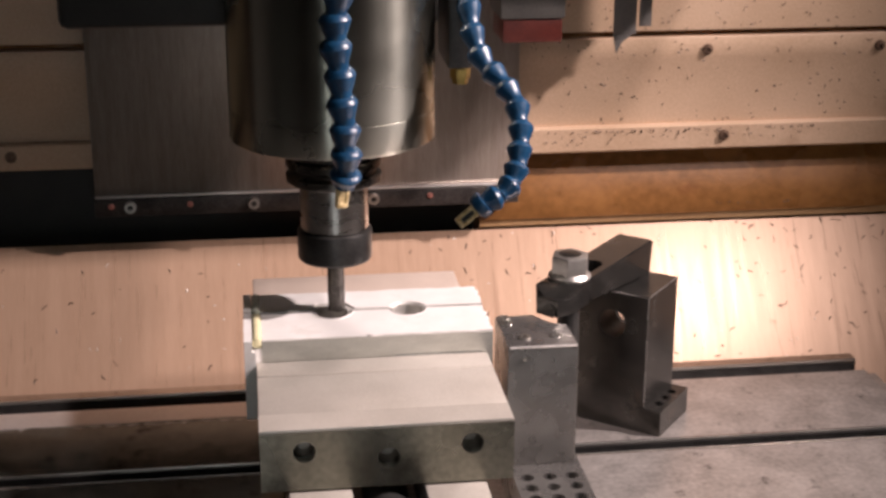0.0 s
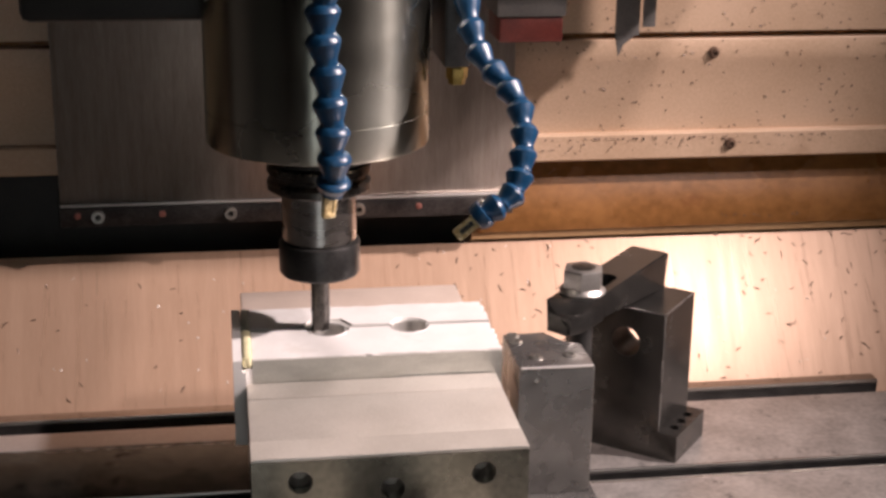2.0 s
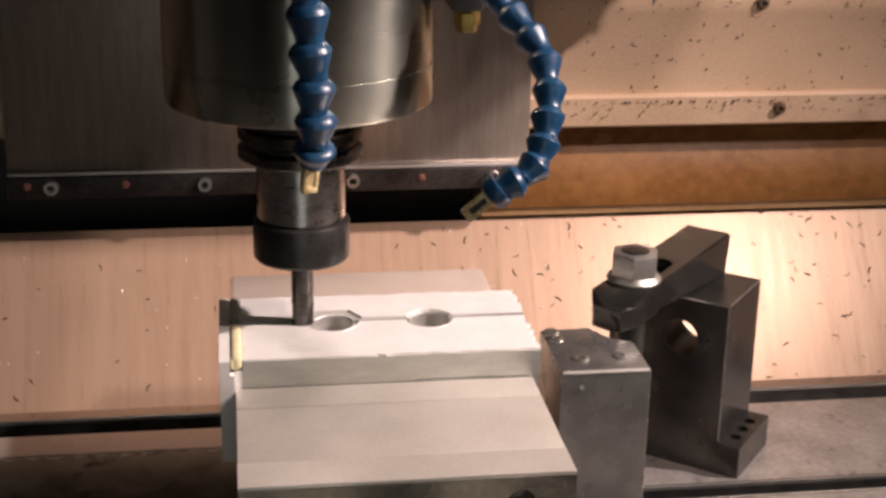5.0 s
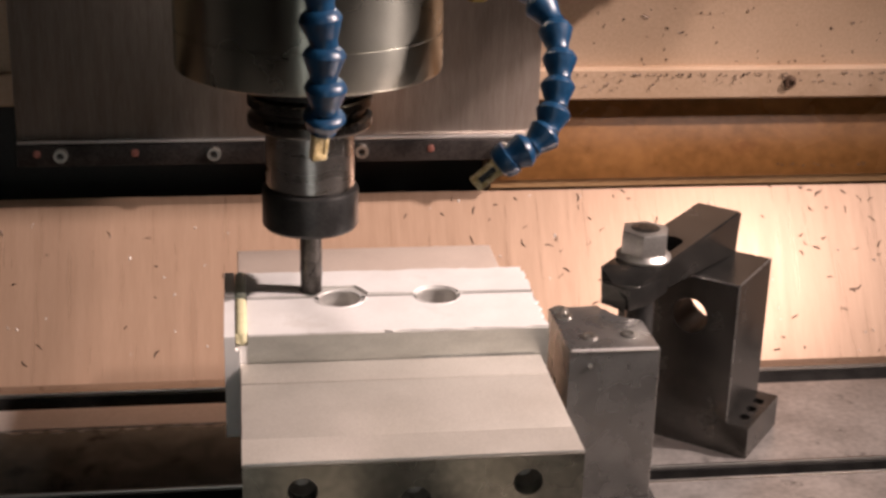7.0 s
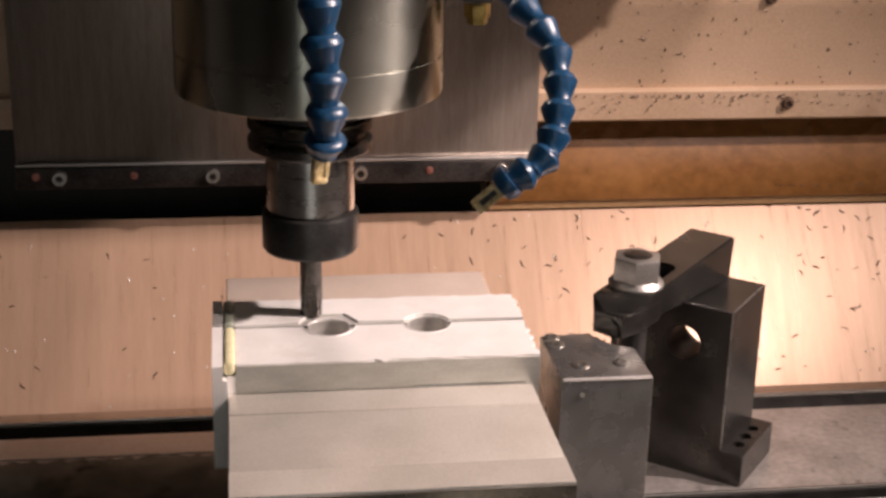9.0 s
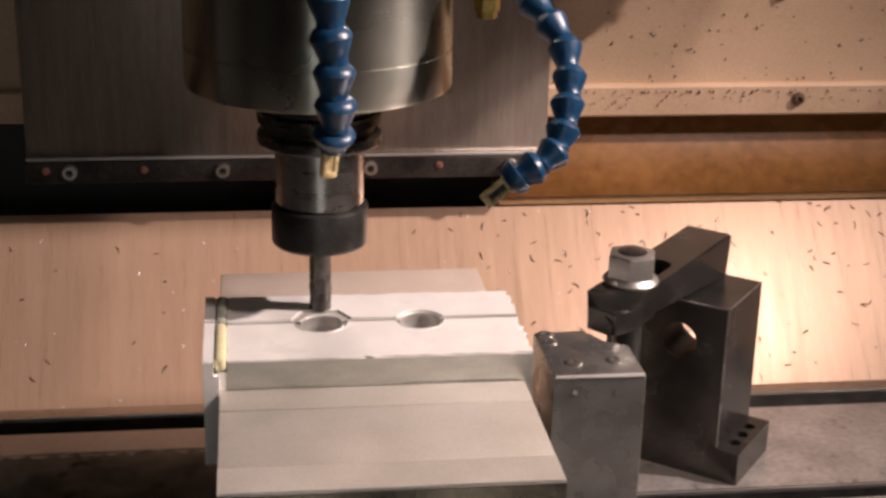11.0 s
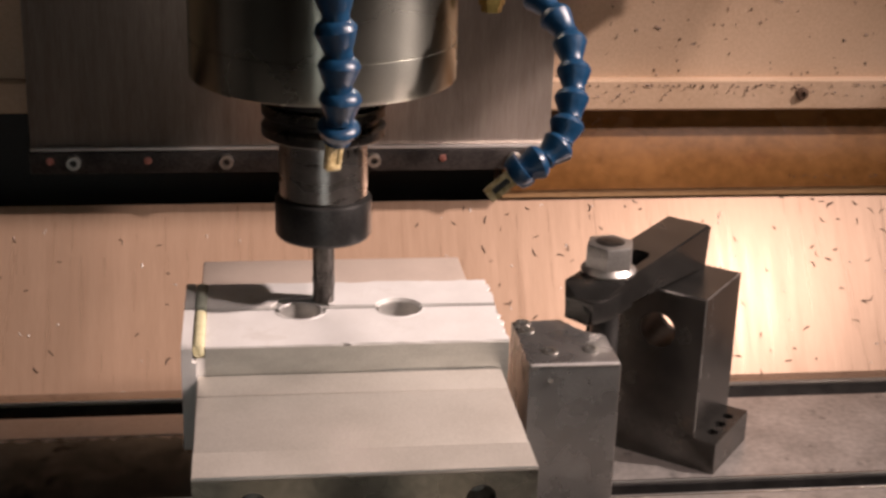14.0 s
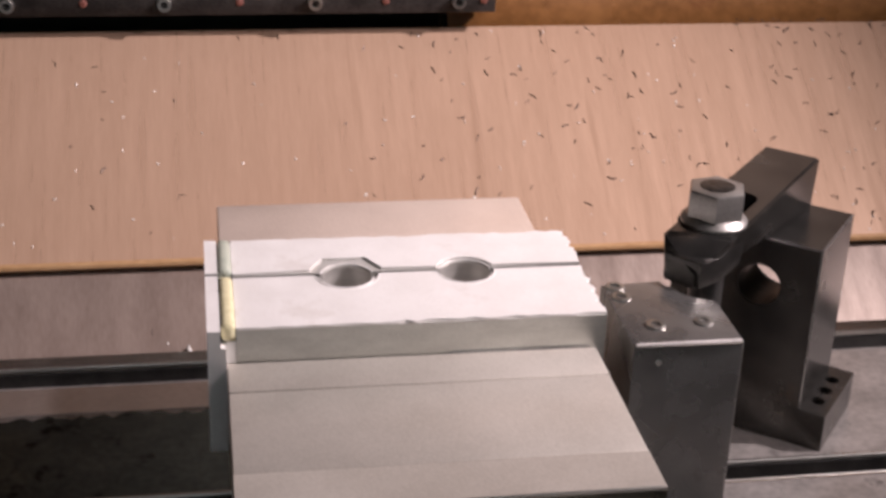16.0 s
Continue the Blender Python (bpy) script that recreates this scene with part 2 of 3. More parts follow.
def profile_bar(yz, x0, x1, bm=None):
    """A closed section (y, z) drawn out along x."""
    made = bmesh.new()
    a = [made.verts.new((x0, y, z)) for y, z in yz]
    b = [made.verts.new((x1, y, z)) for y, z in yz]
    n = len(yz)
    made.faces.new(a[::-1])
    made.faces.new(b)
    for i in range(n):
        made.faces.new((a[i], a[(i + 1) % n], b[(i + 1) % n], b[i]))
    return join(bm, made)


def bored(m, w0, w1, h0, h1, thick, holes, through=False, bm=None, n=20, step=None):
    """A block whose front face (u to the right, v up, normal towards -y of m) has round holes (u, v, radius, depth)."""
    made = bmesh.new()

    def loop(points, y):
        vs = [made.verts.new((u, y, v)) for u, v in points]
        return vs, [made.edges.new((vs[i], vs[(i + 1) % len(vs)])) for i in range(len(vs))]

    rect = [(w0, h0), (w1, h0), (w1, h1), (w0, h1)]
    def rings(k):
        return [[(cu + k * r * math.cos(2 * math.pi * i / n), cv + k * r * math.sin(2 * math.pi * i / n)) for i in range(n)]
                for cu, cv, r, _ in holes]

    def face(y, with_holes):
        vs, es = loop(rect, y)
        made_rings = []
        for points in rings(1.0 if y == 0 or not step else step[1]) if with_holes else []:
            rv, re = loop(points, y)
            es += re
            made_rings.append(rv)
        if with_holes:
            bmesh.ops.triangle_fill(made, use_beauty=True, use_dissolve=False, edges=es)
        else:
            made.faces.new(vs)
        return vs, made_rings

    front, fr = face(0.0, True)
    back, br = face(thick, through)
    for i in range(4):
        made.faces.new((front[i], front[(i + 1) % 4], back[(i + 1) % 4], back[i]))
    for k, (cu, cv, r, depth) in enumerate(holes):
        if through and step:
            mid = [made.verts.new((v.co.x, step[0], v.co.z)) for v in fr[k]]
            wide = [made.verts.new((v.co.x, step[0], v.co.z)) for v in br[k]]
            for a, b in ((mid, wide), (wide, br[k])):
                for i in range(n):
                    made.faces.new((a[i], a[(i + 1) % n], b[(i + 1) % n], b[i]))
            end = mid
        elif through:
            end = br[k]
        else:
            end = [made.verts.new((v.co.x, depth, v.co.z)) for v in fr[k]]
            made.faces.new(end)
        for i in range(n):
            made.faces.new((fr[k][i], fr[k][(i + 1) % n], end[(i + 1) % n], end[i]))
    return join(bm, made, m)


def screw_head(m, r=0.005, h=0.005, bm=None):
    """A socket head, its axis along z of m, with a six-sided socket."""
    bm = lathe([(r * 0.92, 0), (r, h * 0.1), (r, h * 0.85), (r * 0.9, h), (r * 0.55, h)], 20, m, bm, closed=False)
    return lathe([(r * 0.55, h), (r * 0.52, h * 0.35), (0.0004, h * 0.3)], 6, m, bm, closed=False)


def tube(points, radius, bm=None):
    """One bent round bead through points that lie at one height."""
    made = bmesh.new()
    rings = []
    for i, p in enumerate(points):
        p, way = Vector(p), Vector(points[min(i + 1, len(points) - 1)]) - Vector(points[max(i - 1, 0)])
        side = Vector((-way.y, way.x, 0)).normalized()
        rings.append([made.verts.new(p + radius * (math.cos(a) * side + Vector((0, 0, math.sin(a))))) for a in (0, 1.05, 2.09, 3.14, 4.19, 5.24)])
    for a, b in zip(rings, rings[1:]):
        for i in range(6):
            made.faces.new((a[i], a[(i + 1) % 6], b[(i + 1) % 6], b[i]))
    made.faces.new(rings[0][::-1])
    made.faces.new(rings[-1])
    return join(bm, made)


def rod(p0, p1, radius, m=None):
    """A thin round bead along an edge, which stands for the edge's highlight."""
    p0, p1 = Vector(p0), Vector(p1)
    at = Matrix.Translation(p0) @ (p1 - p0).to_track_quat("Z", "Y").to_matrix().to_4x4()
    return lathe([(radius, 0), (radius, (p1 - p0).length)], 8, m @ at if m is not None else at)


RIDERS = []   # what rides on the table
LIFTED = []   # what rises with the head
FRONT = Matrix.Rotation(radians(90), 4, "X")   # turns z to -y


def rider(ob):
    RIDERS.append((ob, Vector(ob.location)))
    return ob


def lifted(ob):
    LIFTED.append((ob, Vector(ob.location)))
    return ob


# ---- the machine's back wall ----
X0, X1 = -1.1, 2.3
solid("wall_back_upper", profile_bar([(0.400, 0.2592), (0.4, 2.3), (0.43, 2.3), (0.43, 0.2592)], X0, X1), WALL,
      "upper cream painted wall panel with dark specks", "wall panel", kind="structure")
solid("wall_back_joint", profile_bar([(0.410, 0.2540), (0.410, 0.2592), (0.43, 0.2592), (0.43, 0.2540)], X0, X1), ORANGE,
      "rust-brown recessed joint between wall panels", "trim", kind="structure")
solid("wall_back_middle", profile_bar([(0.398, 0.1805), (0.3985, 0.2335), (0.3976, 0.2355), (0.3972, 0.2525), (0.398, 0.2540), (0.43, 0.2540),
                                       (0.43, 0.1805)], X0, X1), WALL,
      "cream painted wall panel with folded lip", "wall panel", kind="structure")
solid("wall_back_flange", profile_bar([(0.392, 0.1585), (0.391, 0.1598), (0.391, 0.1790), (0.393, 0.1805), (0.43, 0.1805), (0.43, 0.1585)], X0, X1), WALL,
      "cream painted bottom flange of the wall", "wall panel", kind="structure")
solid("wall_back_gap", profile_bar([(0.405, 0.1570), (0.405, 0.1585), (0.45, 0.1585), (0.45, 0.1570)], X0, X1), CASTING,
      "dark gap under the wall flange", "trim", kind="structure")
curve = [(0.3925 + 0.0110 * (1 - math.sin(math.pi * (0.5 + k / 12))), 0.1012 + 0.0558 * k / 10) for k in range(11)]
solid("trim_orange", profile_bar(curve + [(0.455, 0.1570), (0.455, 0.1012)], 0.097, X1), ORANGE,
      "rust-orange varnished strip below the wall", "trim", kind="structure")
# left of the orange strip, the bar's shadow is painted as a dark recess
solid("trim_shade", profile_bar([(0.430, 0.0940), (0.430, 0.1570), (0.455, 0.1570), (0.455, 0.0940)], X0, 0.097), CASTING,
      "dark recess that paints the shade below the cover plate", "trim", kind="structure")
solid("trim_lip", profile_bar([(0.4100, 0.0700), (0.4010, 0.0940), (0.3945, 0.0950), (0.3940, 0.1010), (0.430, 0.1010), (0.430, 0.0700)], 0.097, X1), LIP,
      "tan lip above the sloped sheet", "trim", kind="structure")
# the splash guard hangs at the column and is drawn up and forward as the saddle goes to the door
SHEET_LOW, SHEET_TOP = (0.2816, -0.0428), (0.3960, 0.0935)
HINGE = Vector((0.0, *SHEET_TOP))
guard = thing("splash_guard", HINGE, "sloped tan sheet-metal splash guard with stuck chips", "splash guard")
UP = (Vector(SHEET_TOP) - Vector(SHEET_LOW)).normalized()
OUT = Vector((-UP.y, UP.x))


def under(along, below):
    """A section point on the guard's slope, measured from its lower edge, below its face."""
    return tuple(Vector(SHEET_LOW) + UP * along - OUT * below)


part("panel", profile_bar([SHEET_LOW, SHEET_TOP, under(0.178, 0.0020), under(0.0, 0.0020)], X0 + 0.01, X1 - 0.01), SHEET, guard, smooth=False)
part("folded_edge", profile_bar([under(-0.0015, 0.0026), under(-0.0018, 0.0004), under(-0.0004, -0.0008), under(0.0022, -0.0006), under(0.0024, 0.0026)], X0 + 0.01, X1 - 0.01),
     LIP, guard, "bright folded lower edge")
apron = thing("way_cover", HINGE, "streaked brown sheet-metal way cover under the splash guard", "way cover")
part("panel", profile_bar([under(0.06, 0.0060), under(-0.115, 0.0060), under(-0.115, 0.0080), under(0.06, 0.0080)], X0 + 0.01, X1 - 0.01), COVER, apron, smooth=False)
part("wiper", profile_bar([under(0.002, 0.0028), under(0.0035, 0.0058), under(0.012, 0.0058), under(0.012, 0.0030)], X0 + 0.01, X1 - 0.01), BLACK, apron, "black rubber wiper along the joint")
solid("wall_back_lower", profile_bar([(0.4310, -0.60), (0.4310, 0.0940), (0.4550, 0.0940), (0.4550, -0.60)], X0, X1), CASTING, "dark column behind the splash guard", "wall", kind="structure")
solid("way_base", profile_bar([(-0.40, -0.230), (-0.40, -0.220), (0.430, -0.220), (0.430, -0.230)], X0, X1), ENCLOSURE, "dark bed of the machine under the covers", "machine bed", kind="structure")
# the rest of the enclosure
solid("floor", box(X0, X1, -1.45, 0.46, -0.62, -0.60), ENCLOSURE, "grey sump floor of the enclosure", "floor", kind="structure")
solid("wall_west", box(X0 - 0.02, X0, -1.45, 0.46, -0.6, 2.3), ENCLOSURE, "grey painted enclosure side", "wall", kind="structure")
solid("wall_east", box(X1, X1 + 0.02, -1.45, 0.46, -0.6, 2.3), ENCLOSURE, "grey painted enclosure side", "wall", kind="structure")
bm = box(X0, -0.28, -1.47, -1.45, -0.6, 2.3)
box(0.16, X1, -1.47, -1.45, -0.6, 2.3, bm=bm)
box(-0.28, 0.16, -1.47, -1.45, -0.6, -0.58, bm=bm)
box(-0.28, 0.16, -1.47, -1.45, 1.4, 2.3, bm=bm)
solid("wall_south", bm, ENCLOSURE, "dark enclosure front with an open doorway", "wall", kind="structure")
solid("ceiling", box(X0, X1, -1.45, 0.46, 2.3, 2.32), ENCLOSURE, "grey painted enclosure roof", "ceiling", kind="structure")


def wall_screw(x, y, z):
    t = thing("wall_screw", (x, y, z), "small rusty screw in the cream wall", "screw", "screws of the wall")
    part("head", screw_head(Matrix.Translation((x, y, z)) @ FRONT, 0.0036, 0.003), RUST, t)
    part("washer", lathe([(0.0047, 0), (0.0047, 0.0008), (0.0035, 0.001)], 20, Matrix.Translation((x, y + 0.0001, z)) @ FRONT), RUST, t, "rust-stained washer")


for x in (-0.285, 0.3057):
    wall_screw(x, 0.391, 0.1702)
for x in (-0.30, 0.2890, 0.4400):
    wall_screw(x, 0.3974, 0.243)

# ---- cover plate with its wiper bar ----
plate = thing("way_cover_plate", (-0.047, 0.38, 0.13), "brushed dark steel cover plate with a bolted bar below", "cover plate")
part("panel", box(-0.2198, 0.1255, 0.378, 0.390, 0.1375, 0.62, 0.001), PLATE, plate)
part("bar", box(-0.2205, 0.1262, 0.374, 0.390, 0.1222, 0.1368, 0.0008), BAR, plate, "dark bar along the plate's lower edge")
part("edge_strip", box(-0.2198, 0.1255, 0.3750, 0.3775, 0.1372, 0.1396, 0.0006), BRIGHTIRON, plate, "bright worn lower edge")
for x in (-0.1920, -0.0931, 0.0047, 0.1005):
    bolt = part("bolt", screw_head(Matrix.Translation((x, 0.374, 0.1305)) @ FRONT, 0.0047, 0.005), STEEL, plate, "bright socket-head bolt")
    # dark disc, as the fill light brightens the open socket
    part("socket", lathe([(0.0027, 0.0030), (0.0001, 0.0031)], 6, Matrix.Translation((x, 0.374, 0.1305)) @ FRONT, closed=False), HOLE, bolt, "dark hexagon disc that paints the socket's shade")
for x in (-0.2073, -0.1444, -0.0445, 0.0517, 0.1180):
    part("plug", lathe([(0.0026, 0), (0.0026, 0.0008), (0.0018, 0.0012)], 16, Matrix.Translation((x, 0.3742, 0.1310)) @ FRONT), PINK, plate, "copper-pink plug")

# ---- table ----
table = thing("machine_table", (0.0, 0.05, -0.03), "worn cast-iron machine table with T-slots, stained", "machine table")


def slot(y, half=0.0075):
    return [(y - half, 0), (y - half, -0.012), (y - half - 0.004, -0.012), (y - half - 0.004, -0.022), (y + half + 0.004, -0.022),
            (y + half + 0.004, -0.012), (y + half, -0.012), (y + half, 0)]


section = [(-0.24, -0.030), (-0.24, 0.0)] + slot(-0.105) + slot(0.027) + slot(0.159) + [(0.2715, 0), (0.2725, -0.001), (0.2725, -0.009),
          (0.2903, -0.009), (0.2903, -0.0110), (0.2760, -0.030)]
part("slab", profile_bar(section, -0.60, 0.418), TABLE, table)
# bright strips and beads stand for the highlights on slot and rail edges
for y in (0.1502, 0.1678):
    part("slot_edge", box(-0.599, 0.4175, y - 0.0008, y + 0.0010, -0.0012, 0.0006), RAIL, table, "bright strip that paints the slot edge's highlight")
for y, z in ((0.1510, 0.0002), (0.1668, 0.0002), (0.2909, 0.0012)):
    part("edge_glint", rod((0.062, y, z), (0.4172, y, z), 0.0008), STEEL, table, "bright round bead added as the edge's highlight")
    part("edge_glint", rod((-0.598, y, z), (-0.062, y, z), 0.0008), STEEL, table, "bright round bead added as the edge's highlight")
# black linings put the shade of slot and trough into colour
part("slot_shade", box(-0.599, 0.4175, 0.1653, 0.1664, -0.0118, -0.0014), BLACK, table, "black lining that paints the shade inside the slot")
part("trough_shade", box(-0.599, 0.4170, 0.2894, 0.2902, -0.0088, -0.0012), BLACK, table, "black lining that paints the shade inside the trough")
# bright strip added as the highlight along the rail
part("rail_edge", box(-0.599, 0.4170, 0.2903, 0.2913, -0.0008, 0.0020), STEEL, table, "bright strip that paints the rail edge's highlight")
part("back_rail", profile_bar([(0.2906, -0.0100), (0.2906, 0.0005), (0.2915, 0.0015), (0.3030, 0.0015), (0.3040, 0.0), (0.3040, -0.004), (0.2915, -0.0065)], -0.60, 0.4178),
     RAIL, table, "bright worn rail along the table's back")
part("end_cap", box(0.4182, 0.4260, -0.235, 0.268, -0.030, -0.0015, 0.001), TABLE, table, "end strip of the table")
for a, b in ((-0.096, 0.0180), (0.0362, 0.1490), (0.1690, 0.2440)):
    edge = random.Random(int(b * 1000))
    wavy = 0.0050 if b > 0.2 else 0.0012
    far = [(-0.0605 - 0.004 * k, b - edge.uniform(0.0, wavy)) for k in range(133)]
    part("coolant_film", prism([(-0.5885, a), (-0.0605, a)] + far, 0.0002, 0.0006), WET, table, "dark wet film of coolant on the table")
# thin pale plate in place of light that falls along the back
part("lit_strip", box(-0.598, -0.0790, 0.2452, 0.2712, 0.0002, 0.0005), BRIGHTIRON, table, "pale strip that paints light along the table's back")
rider(table)


# ---- vise ----
vise = thing("machine_vise", (0.0, 0.08, 0.0), "ground grey steel machine vise bolted on the table", "vise")
bm = box(-0.060, 0.060, -0.14, 0.262, 0.0, 0.030, 0.002)
box(-0.060, -0.022, -0.135, 0.262, 0.030, 0.064, 0.0015, bm=bm)
box(0.022, 0.060, -0.135, 0.262, 0.030, 0.064, 0.0015, bm=bm)
part("body", bm, VISE, vise)
# bead added to draw the highlight of the jaw's front edge
part("edge_glint", rod((-0.0755, 0.0006, 0.1046), (0.0755, 0.0006, 0.1046), 0.0006), STEEL, vise, "bright bead added as the front edge's highlight")
part("lead_screw", lathe([(0.014, 0), (0.014, 0.25)], 24, Matrix.Translation((0, 0.10, 0.046)) @ FRONT), BLACK, vise, "dark oily lead screw")
part("moving_jaw", box(-0.0762, 0.0762, 0.0242, 0.0806, 0.0655, 0.1049, 0.0006), VISE, vise, "moving jaw with a ground top")
part("jaw_plate", box(-0.0762, 0.0762, 0.0808, 0.1035, 0.0655, 0.1051, 0.0006), VISE, vise, "ground plate against the soft jaw")
# bead added to draw the highlight of the plate's edge
part("edge_glint", rod((0.0150, 0.1034, 0.1053), (0.0735, 0.1034, 0.1053), 0.0006), STEEL, vise, "bright bead added as the plate edge's highlight")
# black strip painted in for the shade of the gap
part("gap_shade", box(-0.0745, -0.0150, 0.1873, 0.1879, 0.1000, 0.1200), BLACK, vise, "black strip that paints the shade behind the soft jaw")
part("jaw_cap", box(-0.0762, 0.0762, 0.0002, 0.0240, 0.1035, 0.1049), VISE, vise, "ground top edge of the jaw")
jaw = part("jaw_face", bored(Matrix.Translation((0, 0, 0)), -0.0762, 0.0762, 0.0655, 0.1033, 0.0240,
           [(-0.050, 0.0905, 0.0068, 0.022), (0.0005, 0.0838, 0.0068, 0.022), (0.051, 0.0905, 0.0068, 0.022)]), VFACE, vise, "dark front face with three bolt holes")
for x, z in ((-0.050, 0.0905), (0.0005, 0.0838), (0.051, 0.0905)):
    part("bore", lathe([(0.0045, 0.0), (0.0066, 0.0), (0.0066, 0.010), (0.0064, 0.010), (0.0045, 0.004)], 20,
                       Matrix.Translation((x, 0.018, z)) @ FRONT), FLAT, jaw, "oily bolt bore with a bright step")
part("fixed_jaw", box(-0.0770, 0.0755, 0.1880, 0.2610, 0.064, 0.1060, 0.0012), TOPS, vise, "fixed jaw behind the aluminium jaws, the sheet's peach reflection painted in")
rider(vise)


# ---- aluminium soft jaws ----
HOLES = ((-0.0236, 0.1493), (0.0282, 0.1493))


def scallops(y, sizes, side):
    """Points along an edge at y, from left to right, with a bite round each hole; sizes: (radius, hexagonal); side: the way into the jaw."""
    points = [(-0.0722, y)]
    for (cx, cy), (radius, hexed) in zip(HOLES, sizes):
        n = 18
        for k in range(n + 1):
            a = math.pi * (1 - k / n)
            s = 1.0
            if hexed:
                s = 0.93 / max(abs(math.cos(a - math.pi / 6 - j * math.pi / 3)) for j in range(6))
            px, py = cx + radius * s * math.cos(a), cy + side * radius * s * abs(math.sin(a))
            if (py - y) * side >= -1e-5:
                points.append((px, py if k not in (0, n) else y))
    return points + [(0.0800, y)]


def soft_jaw(y_in, y_out, side, label):
    t = thing("soft_jaw", (0, (y_in + y_out) / 2, 0.066), label, "soft jaw", "pair of soft jaws")
    rnd = random.Random(5 if side > 0 else 9)
    edge = [(0.0800 + rnd.uniform(-0.0022, 0.0012), y_in + (y_out - y_in) * f) for f in (0.08, 0.15, 0.22, 0.3, 0.36, 0.42, 0.5, 0.55, 0.63, 0.7, 0.76, 0.82, 0.9)]
    x = 0.0800
    while x > -0.0722:
        ragged = 0.0017 if x > -0.01 else 0.0005
        edge.append((x, y_out + side * rnd.uniform(-ragged, 0.0003)))
        x -= rnd.uniform(0.0032, 0.0065)
    edge.append((-0.0722, y_out))
    sizes = [(0.0178, True), (0.0133, False)] if side > 0 else [(0.0138, False), (0.0126, False)]
    lower = scallops(y_in, [(0.0112, False)] * 2, side) + [(0.0800, y_out), (-0.0722, y_out)]
    upper = scallops(y_in, sizes, side) + edge
    # greyer than the top layer, so the sides look turned from the lamps
    part("block", prism(lower, 0.066, 0.1191), JAW, t, "pale sawn block of the jaw, its sides coloured as shaded")
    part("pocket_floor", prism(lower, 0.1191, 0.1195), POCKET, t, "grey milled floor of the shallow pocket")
    for cx, cy in HOLES:
        turns = [side * math.pi * (0.03 + 0.94 * k / 16) for k in range(17)]
        ring = [(cx + 0.0111 * math.cos(a), cy + 0.0111 * math.sin(a)) for a in turns]
        ring += [(cx + 0.0106 * math.cos(a), cy + 0.0106 * math.sin(a)) for a in reversed(turns)]
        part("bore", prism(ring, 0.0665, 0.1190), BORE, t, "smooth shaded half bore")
    part("top_layer", prism(upper, 0.1195, 0.1205), ALU, t, "milled top with ragged burrs")
    outline = scallops(y_in, sizes, side)[1:-1]
    for run in ([p for p in outline if p[0] < 0.002], [p for p in outline if p[0] > 0.002]):
        part("burr", tube([(x, y, 0.1204) for x, y in run], 0.0004), ALU, t, "bright raised burr round the pocket")
    for cx, cy in HOLES:
        rim = [(cx + 0.0116 * math.cos(math.pi * k / 14), cy + side * 0.0116 * math.sin(math.pi * k / 14), 0.1196) for k in range(1, 14)]
        part("rim", tube(rim, 0.0004), ALU, t, "bright chamfer of the bore")
    return rider(t)


soft_jaw(0.1494, 0.1040, -1, "white milled aluminium soft jaw with half bores and burrs")
soft_jaw(0.1530, 0.1872, 1, "white milled aluminium soft jaw against the fixed jaw")

# no known shim: dark strips added to keep the jaws' gap in shade
shim = thing("jaw_gap_shade", (0.0, 0.1513, 0.066), "added dark strip that paints the shade between the soft jaws", "shim")
for a, b in ((-0.0838, -0.0350), (-0.0122, 0.0168), (0.0396, 0.0795)):
    part("strip", box(a, b, 0.1496, 0.1528, 0.0664, 0.1150), HOLE, shim)
rider(shim)

stop = thing("work_stop", (-0.081, 0.13, 0.066), "pale aluminium end plates with yellow strips beside the jaws", "work stop")
part("end_plate", box(-0.0838, -0.0766, 0.1000, 0.1500, 0.0665, 0.1140, bm=box(-0.0838, -0.0785, 0.1000, 0.1500, 0.1140, 0.1215)), ALU, stop, "pale end plate")
part("end_plate", box(-0.0838, -0.0766, 0.1526, 0.1860, 0.0665, 0.1140, bm=box(-0.0838, -0.0785, 0.1526, 0.1860, 0.1140, 0.1215)), ALU, stop, "pale end plate")
part("filler", box(-0.0764, -0.0723, 0.1042, 0.1498, 0.0665, 0.1146), ALU, stop, "pale filler block")
part("strip", box(-0.0783, -0.0724, 0.1030, 0.1480, 0.1150, 0.1228, 0.0022, 3), YELLOW, stop, "pale yellow strip")
part("strip", box(-0.0783, -0.0724, 0.1530, 0.1850, 0.1150, 0.1228, 0.0022, 3), GLASS, stop, "pale strip")
rider(stop)


# ---- blocks and clamp beside the vise ----
low = thing("drilled_block", (0.112, 0.09, 0.0), "drilled steel setup block lying on the table", "setup block")
m = Matrix.Translation((0.0895, 0.0300, 0.0278)) @ Matrix.Rotation(radians(-90), 4, "X")
holes = [(0.0090 + 0.0150 * i, 0.0105 + 0.0145 * j, 0.0046, 0.0200) for i in range(3) for j in range(3)]
part("block", bored(m, 0.0, 0.0480, 0.0, 0.114, 0.0278, holes), BLOCK, low)
rider(low)

riser = thing("notched_block", (0.111, 0.115, 0.028), "square ground steel block with a round notch on top", "setup block")
arc = [(0.1343, 0.1225)] + [(0.1390 + 0.0235 * math.cos(radians(a)), 0.1450 + 0.0235 * math.sin(radians(a))) for a in range(255, 180, -12)] + [(0.1155, 0.1430)]
part("block", prism([(0.0877, 0.0876), (0.1343, 0.0876)] + arc + [(0.0877, 0.1430)], 0.0282, 0.1137, 0.0010), BLOCK, riser)
for x, y in ((0.1010, 0.1033), (0.1224, 0.1048), (0.0932, 0.1395), (0.0935, 0.1300)):
    part("screw", screw_head(Matrix.Translation((x, y, 0.1131)), 0.0043, 0.0016), STEEL, riser, "bright set screw")
